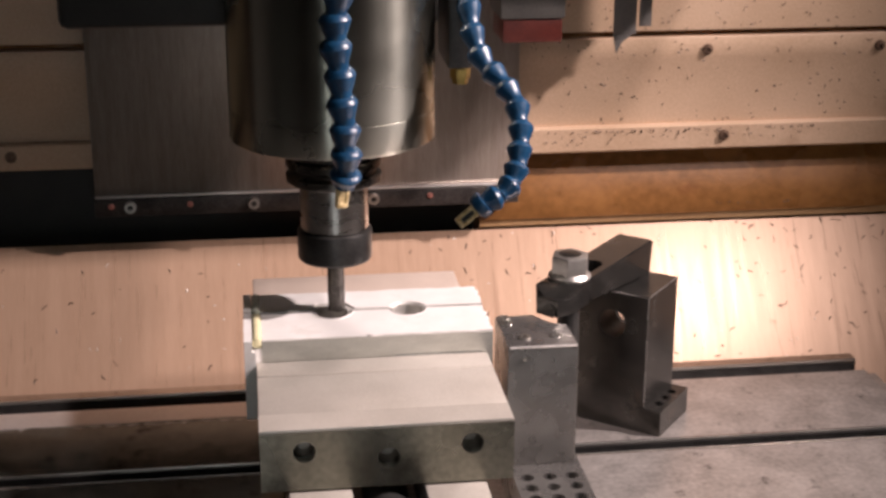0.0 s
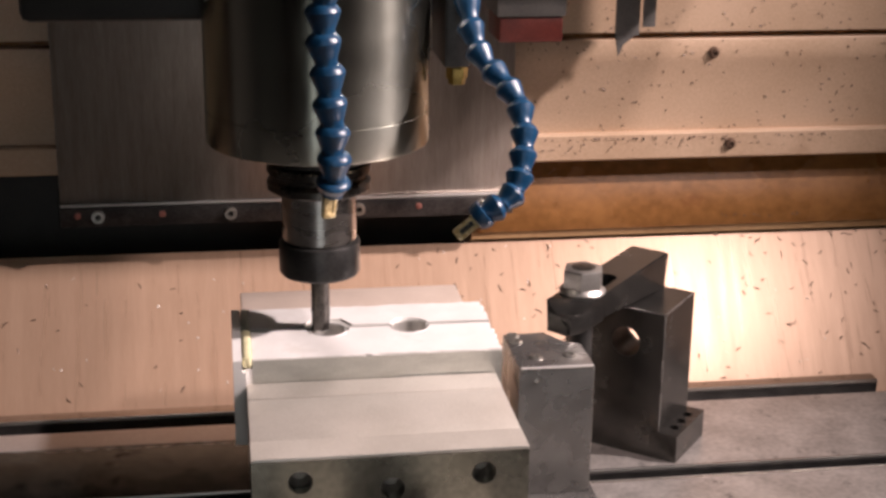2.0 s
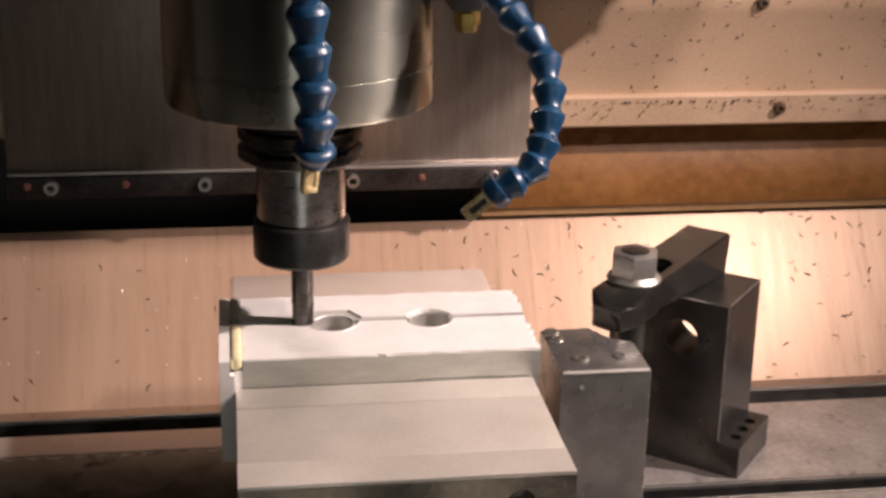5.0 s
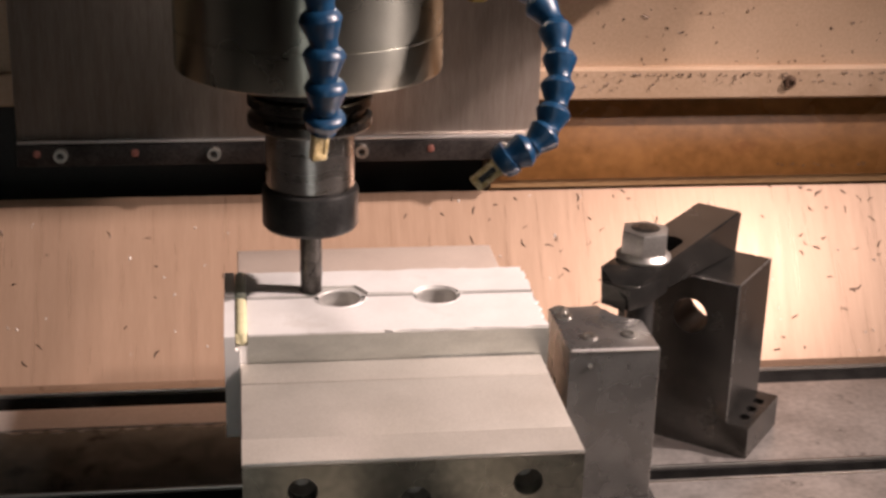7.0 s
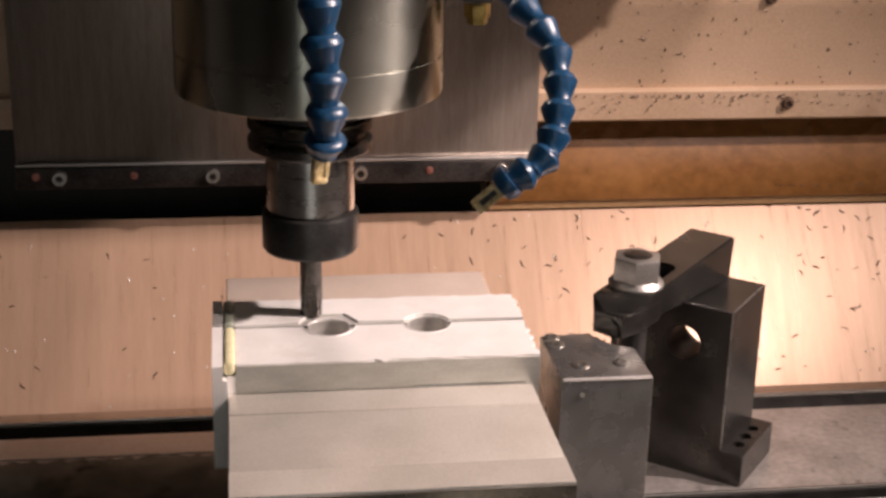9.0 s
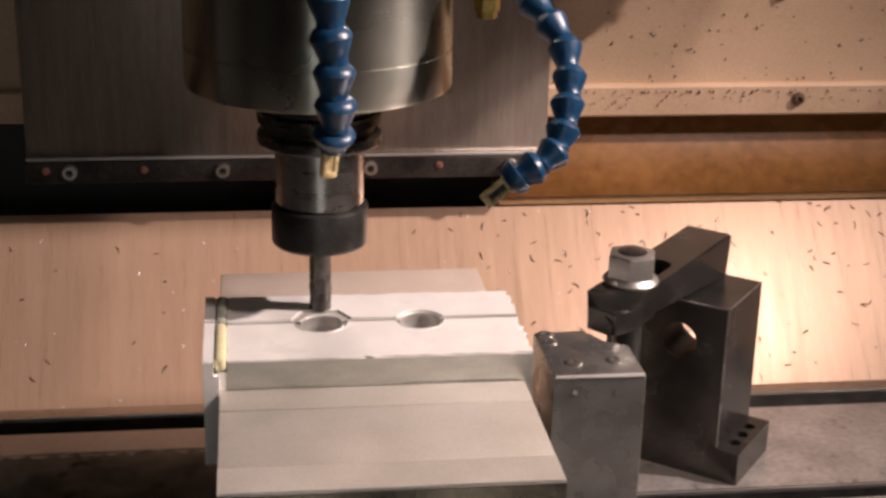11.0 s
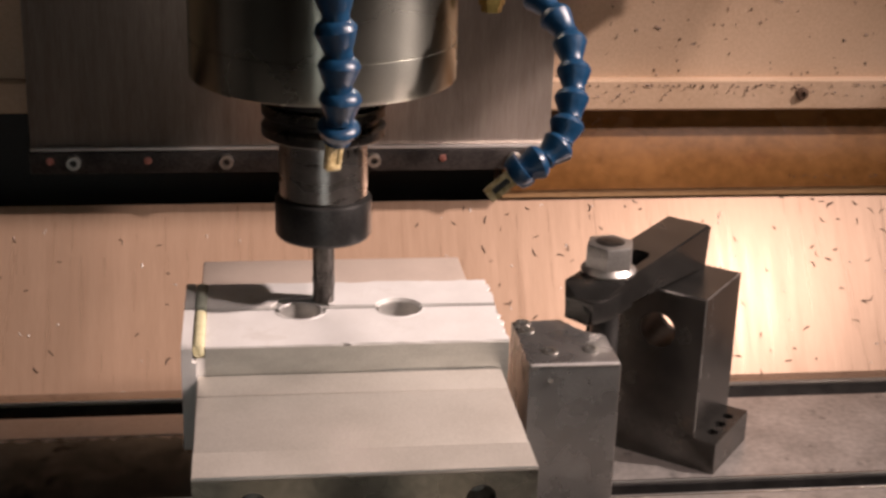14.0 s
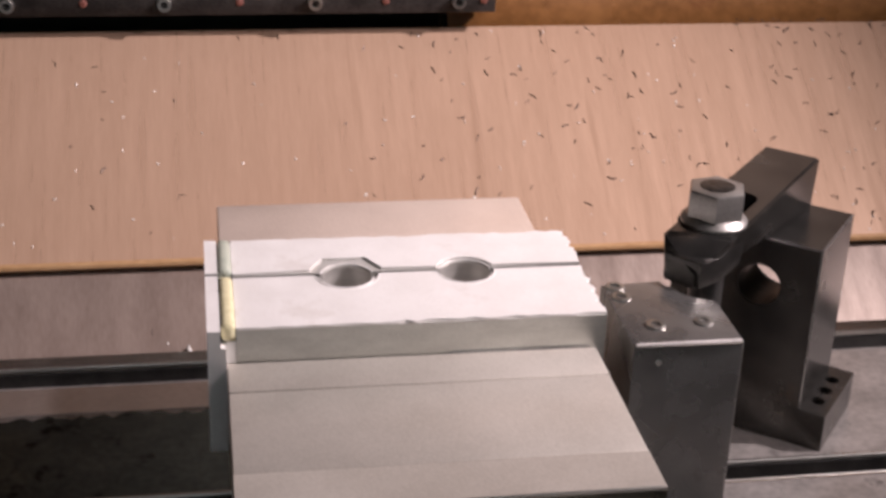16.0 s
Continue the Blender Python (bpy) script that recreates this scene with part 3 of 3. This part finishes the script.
# beads draw the highlights on the block's front edges
part("edge_glint", rod((0.0885, 0.0880, 0.1133), (0.1335, 0.0880, 0.1133), 0.0009), BRIGHTIRON, riser, "bright bead added as the top edge's highlight")
part("edge_glint", rod((0.1339, 0.0880, 0.0290), (0.1339, 0.0880, 0.1128), 0.0005), BLOCK, riser, "bead added as the upright edge's highlight")
part("pin", lathe([(0.0012, 0), (0.0012, 0.0006), (0.0004, 0.0009)], 12, Matrix.Translation((0.0985, 0.0877, 0.1050)) @ FRONT), STEEL, riser, "small bright pin")
rider(riser)

TURN = math.degrees(math.atan2(0.0415, 0.0328))     # the way in which the tall block and the strap point
AX = Matrix.Translation((0.2071, 0.1800, 0)) @ Matrix.Rotation(radians(TURN - 90), 4, "Z")
# in AX: y runs along the block's side, -x along its broad face
tall = thing("bored_block", (0.19, 0.22, 0.0), "tall dark steel block with a large through bore, beside the clamp", "setup block")
face = AX
part("block", bored(face, -0.074, 0.0, 0.0202, 0.1075, 0.0529, [(-0.0290, 0.0822, 0.0112, 0)], through=True, n=28, step=(0.030, 2.0)), DARK, tall)
# lining whose dark colour carries the bore's shade
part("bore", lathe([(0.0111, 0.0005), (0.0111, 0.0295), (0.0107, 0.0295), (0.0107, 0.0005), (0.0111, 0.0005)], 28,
                   AX @ Matrix.Translation((-0.0290, 0, 0.0822)) @ Matrix.Rotation(radians(-90), 4, "X"), closed=False), BORED, tall, "dark lining that paints the shade in the bore")
bm = bored(AX @ Matrix.Translation((-0.074, 0.0, 0.0200)) @ Matrix.Rotation(radians(-90), 4, "X"), 0.0, 0.0872, 0.0, 0.0529, 0.0200,
           [(0.0795, 0.0140 + 0.0125 * i, 0.0036, 0.015) for i in range(3)])
part("foot", bm, DARK, tall, "drilled dark foot")
# lighter beads imitate highlights on the dark block's edges
part("edge_glint", rod((-0.0005, 0.0004, 0.0210), (-0.0005, 0.0004, 0.1070), 0.0006, AX), BLOCK, tall, "bead added as the upright edge's highlight")
part("edge_glint", rod((-0.0005, 0.0005, 0.1071), (-0.0005, 0.0520, 0.1071), 0.0006, AX), BLOCK, tall, "bead added as highlight of the top edge")
part("edge_glint", rod((-0.0735, 0.0004, 0.1071), (-0.0005, 0.0004, 0.1071), 0.0005, AX), BLOCK, tall, "bead added as highlight of the top edge")
rider(tall)

strap = thing("strap_clamp", (0.17, 0.20, 0.11), "dark steel strap clamp with a bright flange nut", "clamp")
SD = Vector((0.0825, 0.0985)).normalized()
SX = Matrix.Translation((0.1185, 0.1545, 0)) @ Matrix.Rotation(math.atan2(SD.y, SD.x), 4, "Z")   # x along the strap, -y across it
TOP, WIDE, LONG = 0.1333, 0.0286, 0.1290
outline = [(0, 0), (0.0095, -WIDE), (LONG, -WIDE), (LONG, 0)]


def slot_ring(x0, x1, half, n=8):
    c0 = [(x0 + half * math.cos(math.pi / 2 + math.pi * k / n), -WIDE / 2 + half * math.sin(math.pi / 2 + math.pi * k / n)) for k in range(n + 1)]
    c1 = [(x1 + half * math.cos(-math.pi / 2 + math.pi * k / n), -WIDE / 2 + half * math.sin(-math.pi / 2 + math.pi * k / n)) for k in range(n + 1)]
    return c0 + c1


bm = bmesh.new()
ring_pts = slot_ring(0.024, 0.056, 0.0078)
vs = [bm.verts.new((x, y, TOP)) for x, y in outline]
es = [bm.edges.new((vs[i], vs[(i + 1) % 4])) for i in range(4)]
rs = [bm.verts.new((x, y, TOP)) for x, y in ring_pts]
es += [bm.edges.new((rs[i], rs[(i + 1) % len(rs)])) for i in range(len(rs))]
bmesh.ops.triangle_fill(bm, use_beauty=True, use_dissolve=False, edges=es)
deep = [bm.verts.new((x, y, 0.1165)) for x, y in ring_pts]
bm.faces.new(deep)
for i in range(len(rs)):
    bm.faces.new((rs[i], rs[(i + 1) % len(rs)], deep[(i + 1) % len(rs)], deep[i]))
nl, nr = bm.verts.new((-0.0070, -0.0045, 0.1208)), bm.verts.new((-0.0100, -0.0188, 0.1208))
nlb, nrb = bm.verts.new((-0.0072, -0.0045, 0.1141)), bm.verts.new((-0.0102, -0.0188, 0.1141))
fr, fl = bm.verts.new((LONG - 0.004, -WIDE, 0.1078)), bm.verts.new((LONG - 0.004, 0, 0.1078))
for face in ((vs[0], nl, nr), (vs[0], nr, vs[1]), (nl, nlb, nrb, nr), (vs[1], nr, nrb), (vs[1], nrb, fr), (vs[1], fr, vs[2]),
             (vs[0], nlb, nl), (vs[0], fl, nlb), (vs[0], vs[3], fl), (vs[2], fr, fl, vs[3]), (nlb, fl, fr), (nlb, fr, nrb)):
    bm.faces.new(face)
bm.edges.ensure_lookup_table()
rim = [e for e in bm.edges if e.verts[0] in vs and e.verts[1] in vs and len(e.link_faces) == 2]
bmesh.ops.bevel(bm, geom=rim, offset=0.0011, segments=2, affect="EDGES")
part("strap", join(None, bm, SX), DARK, strap, "slotted dark steel strap with a tapered nose")
part("nose", prism([(-0.0058, -0.0035), (-0.0085, -0.0215), (0.0040, -0.0262), (0.0280, -0.0270), (0.0280, -0.0015), (0.0020, -0.0015)], 0.1142, 0.1262, 0.0008, m=SX), DARK, strap,
     "blunt lower nose of the strap")
nut_at = Matrix.Translation((0.1437, 0.1630, 0))
nut = part("flange", lathe([(0.0150, 0.1336), (0.0152, 0.1350), (0.0130, 0.1375), (0.0100, 0.1380)], 32, nut_at), FLAT, strap, "bright flange of the nut")
hexa = [(0.0137 * math.cos(math.radians(60 * k + 12)), 0.0137 * math.sin(math.radians(60 * k + 12))) for k in range(6)]
part("nut", prism(hexa, 0.1375, 0.1505, 0.0016, m=nut_at), FLAT, strap, "bright hexagon nut")
part("stud", lathe([(0.0079, 0.02), (0.0079, 0.1325)], 24, nut_at), BLACK, strap, "dark threaded stud")
# the nut is solid; a dark disc stands for its shaded hole
part("thread", lathe([(0.0080, 0.15055), (0.0076, 0.15075), (0.0001, 0.1506)], 24, nut_at, closed=False), HOLE, strap, "dark disc that paints the nut's threaded bore")
rider(strap)

# ---- milling head ----
AXIS = Matrix.Translation((-0.0400, 0.1530, 0))
head = thing("milling_head", (-0.04, 0.15, 0.24), "dark milling head with a turned steel spindle nose", "milling head")
part("spindle_nose", lathe([(0.030, 0.2440), (0.0655, 0.2440), (0.0668, 0.2446), (0.0672, 0.2460), (0.0672, 0.2640), (0.0668, 0.2643), (0.0668, 0.2648),
                            (0.0672, 0.2651), (0.0672, 0.66)], 96, AXIS), SPINDLE, head, "turned steel spindle nose")
part("spindle_bore", lathe([(0.020, 0.2300), (0.0290, 0.2310), (0.0300, 0.2441), (0.010, 0.2442)], 48, AXIS), BLACK, head, "dark spindle bore ring")
part("casting", box(-0.216, 0.040, 0.195, 0.345, 0.3080, 0.75, 0.006), CASTING, head, "dark painted head casting")
part("manifold", box(0.0340, 0.0500, 0.135, 0.190, 0.2890, 0.40, 0.002), BLACK, head, "black coolant manifold")
part("fitting", lathe([(0.0052, 0.2765), (0.0052, 0.2800), (0.0066, 0.2800), (0.0066, 0.2865), (0.0045, 0.2875), (0.0045, 0.2890)], 6,
                      Matrix.Translation((0.0440, 0.150, 0))), BRASS, head, "brass pipe fitting")
part("sensor_box", box(0.0950, 0.1450, 0.295, 0.345, 0.2905, 0.42, 0.002), GREY, head, "grey sensor box")
part("red_rim", box(0.0975, 0.1430, 0.297, 0.343, 0.2725, 0.2900, 0.0015), RED, head, "dark red plastic rim of the sensor box")
# out of view; placed and sized to cast shadow on wall and sensor box
part("unseen_cover", box(0.0420, 0.3000, 0.262, 0.345, 0.3350, 0.62, 0.004), CASTING, head, "unseen dark cover, added to shade the wall and sensor box")
part("sensor_arm", box(0.0300, 0.0955, 0.300, 0.340, 0.3300, 0.3600, 0.002), CASTING, head, "dark mounting arm")
lifted(head)

tabs = thing("hanging_tabs", (0.2160, 0.3540, 0.4000), "dark thin metal tabs hanging before the wall", "metal tabs")
part("tab", box(0.2005, 0.2193, 0.3690, 0.3706, 0.2625, 0.4000, 0.0004), GREY, tabs, "thin hanging tab")
part("tab", prism([(0.2005, 0.2625), (0.2035, 0.2470), (0.2075, 0.2560), (0.2160, 0.2625)], 0.0, 0.0014, m=Matrix.Translation((0, 0.3705, 0)) @ FRONT), GREY, tabs, "bent tip of the tab")
part("tab", box(0.2216, 0.2317, 0.3690, 0.3706, 0.2690, 0.4000, 0.0004), GREY, tabs, "thin hanging tab")
part("tab_bar", box(0.1950, 0.2380, 0.3452, 0.3720, 0.4000, 0.4080, 0.001), BLACK, tabs, "bar that holds the tabs")
lifted(tabs)

holder = thing("tool_holder", (-0.04, 0.153, 0.12), "polished tool holder with black collet nut and end mill", "tool holder")
part("flange", lathe([(0.022, 0.2300), (0.0310, 0.2296), (0.0318, 0.2288), (0.0318, 0.2245), (0.0285, 0.2225), (0.0285, 0.2205), (0.0318, 0.2182), (0.0318, 0.2140),
                      (0.0310, 0.2130), (0.022, 0.2125)], 64, AXIS), FLANGE, holder, "grooved dark flange")
part("shank", lathe([(0.0228, 0.2125), (0.0228, 0.1815), (0.0215, 0.1800), (0.015, 0.1800)], 64, AXIS), HOLDER, holder, "polished steel shank")
bm = lathe([(0.0225, 0.1802), (0.0246, 0.1792), (0.0251, 0.1780), (0.0251, 0.1600), (0.0240, 0.1585), (0.0150, 0.1575), (0.0075, 0.1580)], 64, AXIS)
part("collet_nut", bm, BLACK, holder, "black collet nut")
part("end_mill", lathe([(0.0058, 0.1585), (0.0058, 0.1440), (0.0056, 0.1205), (0.0030, 0.1200)], 24, AXIS), CARBIDE, holder, "dark carbide end mill")
for k in range(4):
    bm = bmesh.new()
    pts = []
    for i in range(13):
        a = k * math.pi / 2 + i * 0.22
        z = 0.1202 + i * 0.0019
        pts.append((Vector((0.0050 * math.cos(a), 0.0050 * math.sin(a), z)), Vector((0.0060 * math.cos(a + 0.12), 0.0060 * math.sin(a + 0.12), z)),
                    Vector((0.0050 * math.cos(a + 0.5), 0.0050 * math.sin(a + 0.5), z))))
    rows_ = [[bm.verts.new(q) for q in p] for p in pts]
    for a, b in zip(rows_, rows_[1:]):
        for i in range(2):
            bm.faces.new((a[i], a[i + 1], b[i + 1], b[i]))
    part("flute", join(None, bm, AXIS), CARBIDE, holder, "spiral cutting edge")
lifted(holder)


# ---- coolant hoses ----
SEG = [(0.0050, -0.0010), (0.0064, 0.0002), (0.0062, 0.0025), (0.0074, 0.0050), (0.0094, 0.0100), (0.0098, 0.0112), (0.0094, 0.0124),
       (0.0084, 0.0140), (0.0070, 0.0152), (0.0052, 0.0160)]


def hose(points, tip, tip_end, label, size=1.0, spin=0):
    """Ball-and-socket segments from the lower end up, then a nozzle from tip to tip_end."""
    t = thing("coolant_hose", points[-1], label, "coolant hose", "coolant hoses")
    me = None
    tilt = random.Random(len(points))
    for a, b in zip(points, points[1:]):
        a, b = Vector(a), Vector(b)
        way = b - a + Vector((tilt.uniform(-0.0012, 0.0012), tilt.uniform(-0.0012, 0.0012), 0))
        m = Matrix.Translation(a - BASE[t]) @ way.to_track_quat("Z", "Y").to_matrix().to_4x4() @ Matrix.Diagonal((size, size, way.length / 0.0150, 1))
        if me is None:
            me = mesh_of("segment", lathe(SEG, 28), BLUE, Vector((0, 0, 0)), True)
        ob = new("segment", me)
        ob.parent = t
        ob.matrix_local = m
    a, b = Vector(tip), Vector(tip_end)
    m = Matrix.Translation(a) @ (b - a).to_track_quat("Z", "Y").to_matrix().to_4x4()
    n = (b - a).length
    part("socket", lathe([(0.0078, -0.004), (0.0082, -0.001), (0.0070, 0.0022), (0.0050, 0.0030)], 24, m), BLUE, t, "blue end socket")
    bm = box(-0.0052, 0.0052, -0.0022, 0.0022, 0.0015, n * 0.28, 0.0006)
    if spin == 0:
        box(-0.0030, 0.0030, -0.0018, 0.0018, n * 0.27, n * 0.84, bm=bm)
    box(-0.0050, -0.0018, -0.0021, 0.0021, n * 0.26, n * 0.86, 0.0005, bm=bm)
    box(0.0018, 0.0050, -0.0021, 0.0021, n * 0.26, n * 0.86, 0.0005, bm=bm)
    box(-0.0048, 0.0048, -0.0022, 0.0022, n * 0.82, n, 0.0006, bm=bm)
    nozzle = part("nozzle", join(None, bm, m @ Matrix.Rotation(radians(spin), 4, "Z") @ Matrix.Diagonal((0.76, 1, 1, 1))), NOZZLE, t, "tan slotted flat nozzle")
    if spin:
        # dark bar painted in for the shade between the prongs
        part("slot", join(None, box(-0.0017, 0.0017, -0.0012, 0.0012, n * 0.29, n * 0.81), m @ Matrix.Rotation(radians(spin), 4, "Z") @ Matrix.Diagonal((0.76, 1, 1, 1))), HOLE, nozzle, "dark bar that paints the shade in the nozzle's slot")
    return lifted(t)


hose([(-0.0385, 0.066, 0.2345), (-0.0375, 0.062, 0.2440), (-0.0382, 0.060, 0.2590), (-0.0378, 0.060, 0.2740), (-0.0393, 0.060, 0.2905), (-0.0410, 0.060, 0.3075),
      (-0.0421, 0.060, 0.3245), (-0.0418, 0.060, 0.3400), (-0.0400, 0.060, 0.3560), (-0.0380, 0.062, 0.3720), (-0.036, 0.066, 0.388)],
     (-0.0388, 0.066, 0.2380), (-0.0405, 0.0705, 0.2195), "blue segmented coolant hose with a tan nozzle before the spindle")
hose([(0.0417, 0.042, 0.2266), (0.0533, 0.044, 0.2314), (0.0615, 0.048, 0.2378), (0.0663, 0.055, 0.2471), (0.069, 0.063, 0.2577), (0.0696, 0.072, 0.2684),
      (0.0692, 0.082, 0.2793), (0.0632, 0.092, 0.2882), (0.0546, 0.102, 0.2959), (0.0496, 0.112, 0.3064), (0.0467, 0.12, 0.3193), (0.045, 0.13, 0.334), (0.044, 0.14, 0.348)],
     (0.0408, 0.042, 0.2257), (0.0282, 0.043, 0.2148), "blue segmented coolant hose bending towards the tool", 0.82, 105)


# ---- chips left by the cutting ----
def chips(name, spots, long, wide, mat, label, seed, base=Vector((0, 0, 0))):
    """Curled slivers lying on a surface: spots are (place, along, across, normal)."""
    rnd = random.Random(seed)
    verts, faces = [], []
    for at, u, v, n in spots:
        a = rnd.uniform(0, math.pi)
        way = u * math.cos(a) + v * math.sin(a)
        side = n.cross(way)
        size, w, bend = long * rnd.uniform(0.4, 1.3), wide * rnd.uniform(0.5, 1.2), rnd.uniform(-0.5, 0.5)
        k0 = len(verts)
        for i in range(4):
            f = i / 3 - 0.5
            mid = at + way * (f * size) + side * (bend * size * f * f * 2) + n * (0.00015 + 0.0002 * rnd.random())
            thick = w * (1 - 1.4 * f * f)
            verts += [mid - side * thick / 2, mid + n * thick * 0.3, mid + side * thick / 2]
        for i in range(3):
            p = k0 + 3 * i
            faces += [(p, p + 1, p + 4, p + 3), (p + 1, p + 2, p + 5, p + 4)]
    me = bpy.data.meshes.new(name)
    me.from_pydata([tuple(q - base) for q in verts], [], faces)
    me.materials.append(mat)
    ob = new(name, me)
    ob.location = base
    return tagged(ob, label, "metal chips", kind="stuff")


X_AX = Vector((1, 0, 0))
SLOPE = Vector((0, SHEET_TOP[0] - SHEET_LOW[0], SHEET_TOP[1] - SHEET_LOW[1]))
S_UP = SLOPE.normalized()
S_N = X_AX.cross(S_UP)
rnd = random.Random(3)


def on_sheet(x, f):
    return (Vector((x, *SHEET_LOW)) + SLOPE * f, X_AX, S_UP, S_N)


def on_wall(x, y, z):
    return (Vector((x, y, z)), X_AX, Vector((0, 0, 1)), Vector((0, -1, 0)))


dark_chips = chips("dark_chips", [on_sheet(rnd.uniform(0.06, 0.50), 1 - rnd.random() ** 1.2 * 0.98) for _ in range(185)]
      + [on_sheet(rnd.uniform(-0.35, 0.1), rnd.random()) for _ in range(34)], 0.0048, 0.0010, CHIP, "dark curled chips stuck to the sloped sheet", 1, HINGE)
bright_chips = chips("bright_chips", [on_sheet(rnd.uniform(-0.35, 0.40), rnd.random()) for _ in range(110)], 0.0022, 0.0012, BRIGHT, "bright metal flakes stuck to the sloped sheet", 2, HINGE)
chips("wall_specks", [on_wall(rnd.uniform(0.12, 0.60), 0.3995, 0.2595 + 0.12 * rnd.random() ** 1.4) for _ in range(260)]
      + [on_wall(rnd.uniform(0.12, 0.60), 0.3980, rnd.uniform(0.180, 0.2335)) for _ in range(110)]
      + [on_wall(rnd.uniform(0.12, 0.60), 0.3971, rnd.uniform(0.236, 0.2525)) for _ in range(60)]
      + [on_wall(0.26 + rnd.uniform(-0.13, 0.13), 0.3905, 0.1765 - 0.012 * rnd.random() ** 3) for _ in range(90)]
      + [on_wall(rnd.uniform(0.30, 0.38), 0.3935, rnd.uniform(0.104, 0.110)) for _ in range(40)],
      0.0021, 0.0012, CHIP, "dark specks of swarf on the wall", 4)


# ---- coolant drops that shake off the rising head ----
WATER = material("milky_coolant", (0.75, 0.74, 0.70), (0.9, 0.89, 0.86), 0.12, 0.0, 50, bump=0.0)
WATER.node_tree.nodes["Principled BSDF"].inputs["Transmission Weight"].default_value = 0.1
DROPS = []


def drop(x, y, let_go, drift):
    """A drop that hangs under the spindle nose, lets go at that time and comes to rest on the way cover."""
    at = Vector((x, y, 0.2490))
    bm = lathe([(0.0003, -0.0085), (0.0018, -0.0050), (0.0023, 0.0), (0.0017, 0.0050), (0.0003, 0.0085)], 10, Matrix.Translation(at))
    ob = solid("coolant_drop", bm, WATER, "milky drop of coolant shaken off the rising head", "coolant drop", at, "coolant drops")
    DROPS.append((ob, at, let_go, drift))


for x, y, t, dx in ((-0.085, 0.150, 15.20, -0.01), (-0.060, 0.190, 15.25, 0.0), (-0.020, 0.195, 15.22, 0.005), (-0.045, 0.175, 15.33, 0.0), (-0.005, 0.165, 15.30, 0.01),
                    (-0.075, 0.175, 15.40, -0.012), (-0.030, 0.200, 15.47, 0.0), (0.010, 0.180, 15.50, 0.012), (-0.055, 0.165, 15.55, 0.0), (0.018, 0.150, 14.75, 0.075),
                    (-0.068, 0.160, 15.28, 0.0), (-0.015, 0.180, 15.26, 0.0), (-0.035, 0.185, 15.37, 0.004), (0.005, 0.170, 15.42, 0.006), (-0.080, 0.165, 15.47, -0.004),
                    (-0.070, 0.185, 15.23, -0.006), (-0.048, 0.160, 15.31, 0.0), (-0.088, 0.170, 15.35, -0.008), (-0.025, 0.190, 15.44, 0.002), (-0.062, 0.155, 15.50, 0.0),
                    (-0.012, 0.175, 15.53, 0.006), (-0.040, 0.200, 15.58, 0.0), (-0.078, 0.180, 15.60, -0.004), (0.000, 0.185, 15.62, 0.008)):
    drop(x, y, t, dx)


def rise_at(t):
    for (t0, z0), (t1, z1) in zip(RISE, RISE[1:]):
        if t <= t1:
            return z0 + (z1 - z0) * (t - t0) / (t1 - t0)
    return RISE[-1][1]


def drawn(dy):
    """The guard's pose when the saddle has gone dy."""
    f = (dy + 0.0166) / -0.1458
    return pose(0.0003 * f, HINGE.y - 0.0095 * f, HINGE.z + 0.0151 * f, -15.8 * f)


def motions():
    for ob, at, let_go, drift in DROPS:
        rows = [(t, pose(at.x, at.y, at.z + z)) for t, z in RISE if t < let_go - 0.03]
        top = at.z + rise_at(let_go)
        fall = math.sqrt((top + 0.033) / 4.9)
        rows += [(let_go + fall * k / 5, pose(at.x + drift * k / 5, at.y + 0.03 * k / 5, top - (top + 0.033) * (k / 5) ** 2)) for k in range(6)]
        last = rows[-1][1]
        walk(ob, [q for q in rows if q[0] < 15.97] + [(16.0, last)])
    for ob in (guard, apron, dark_chips, bright_chips):
        walk(ob, [(t, drawn(dy)) for t, dx, dy in SLIDE])
    for ob, at in RIDERS:
        walk(ob, [(t, pose(at.x + dx, at.y + dy, at.z)) for t, dx, dy in SLIDE])
    for ob, at in LIFTED:
        walk(ob, [(t, pose(at.x, at.y, at.z + dz)) for t, dz in RISE])


motions()
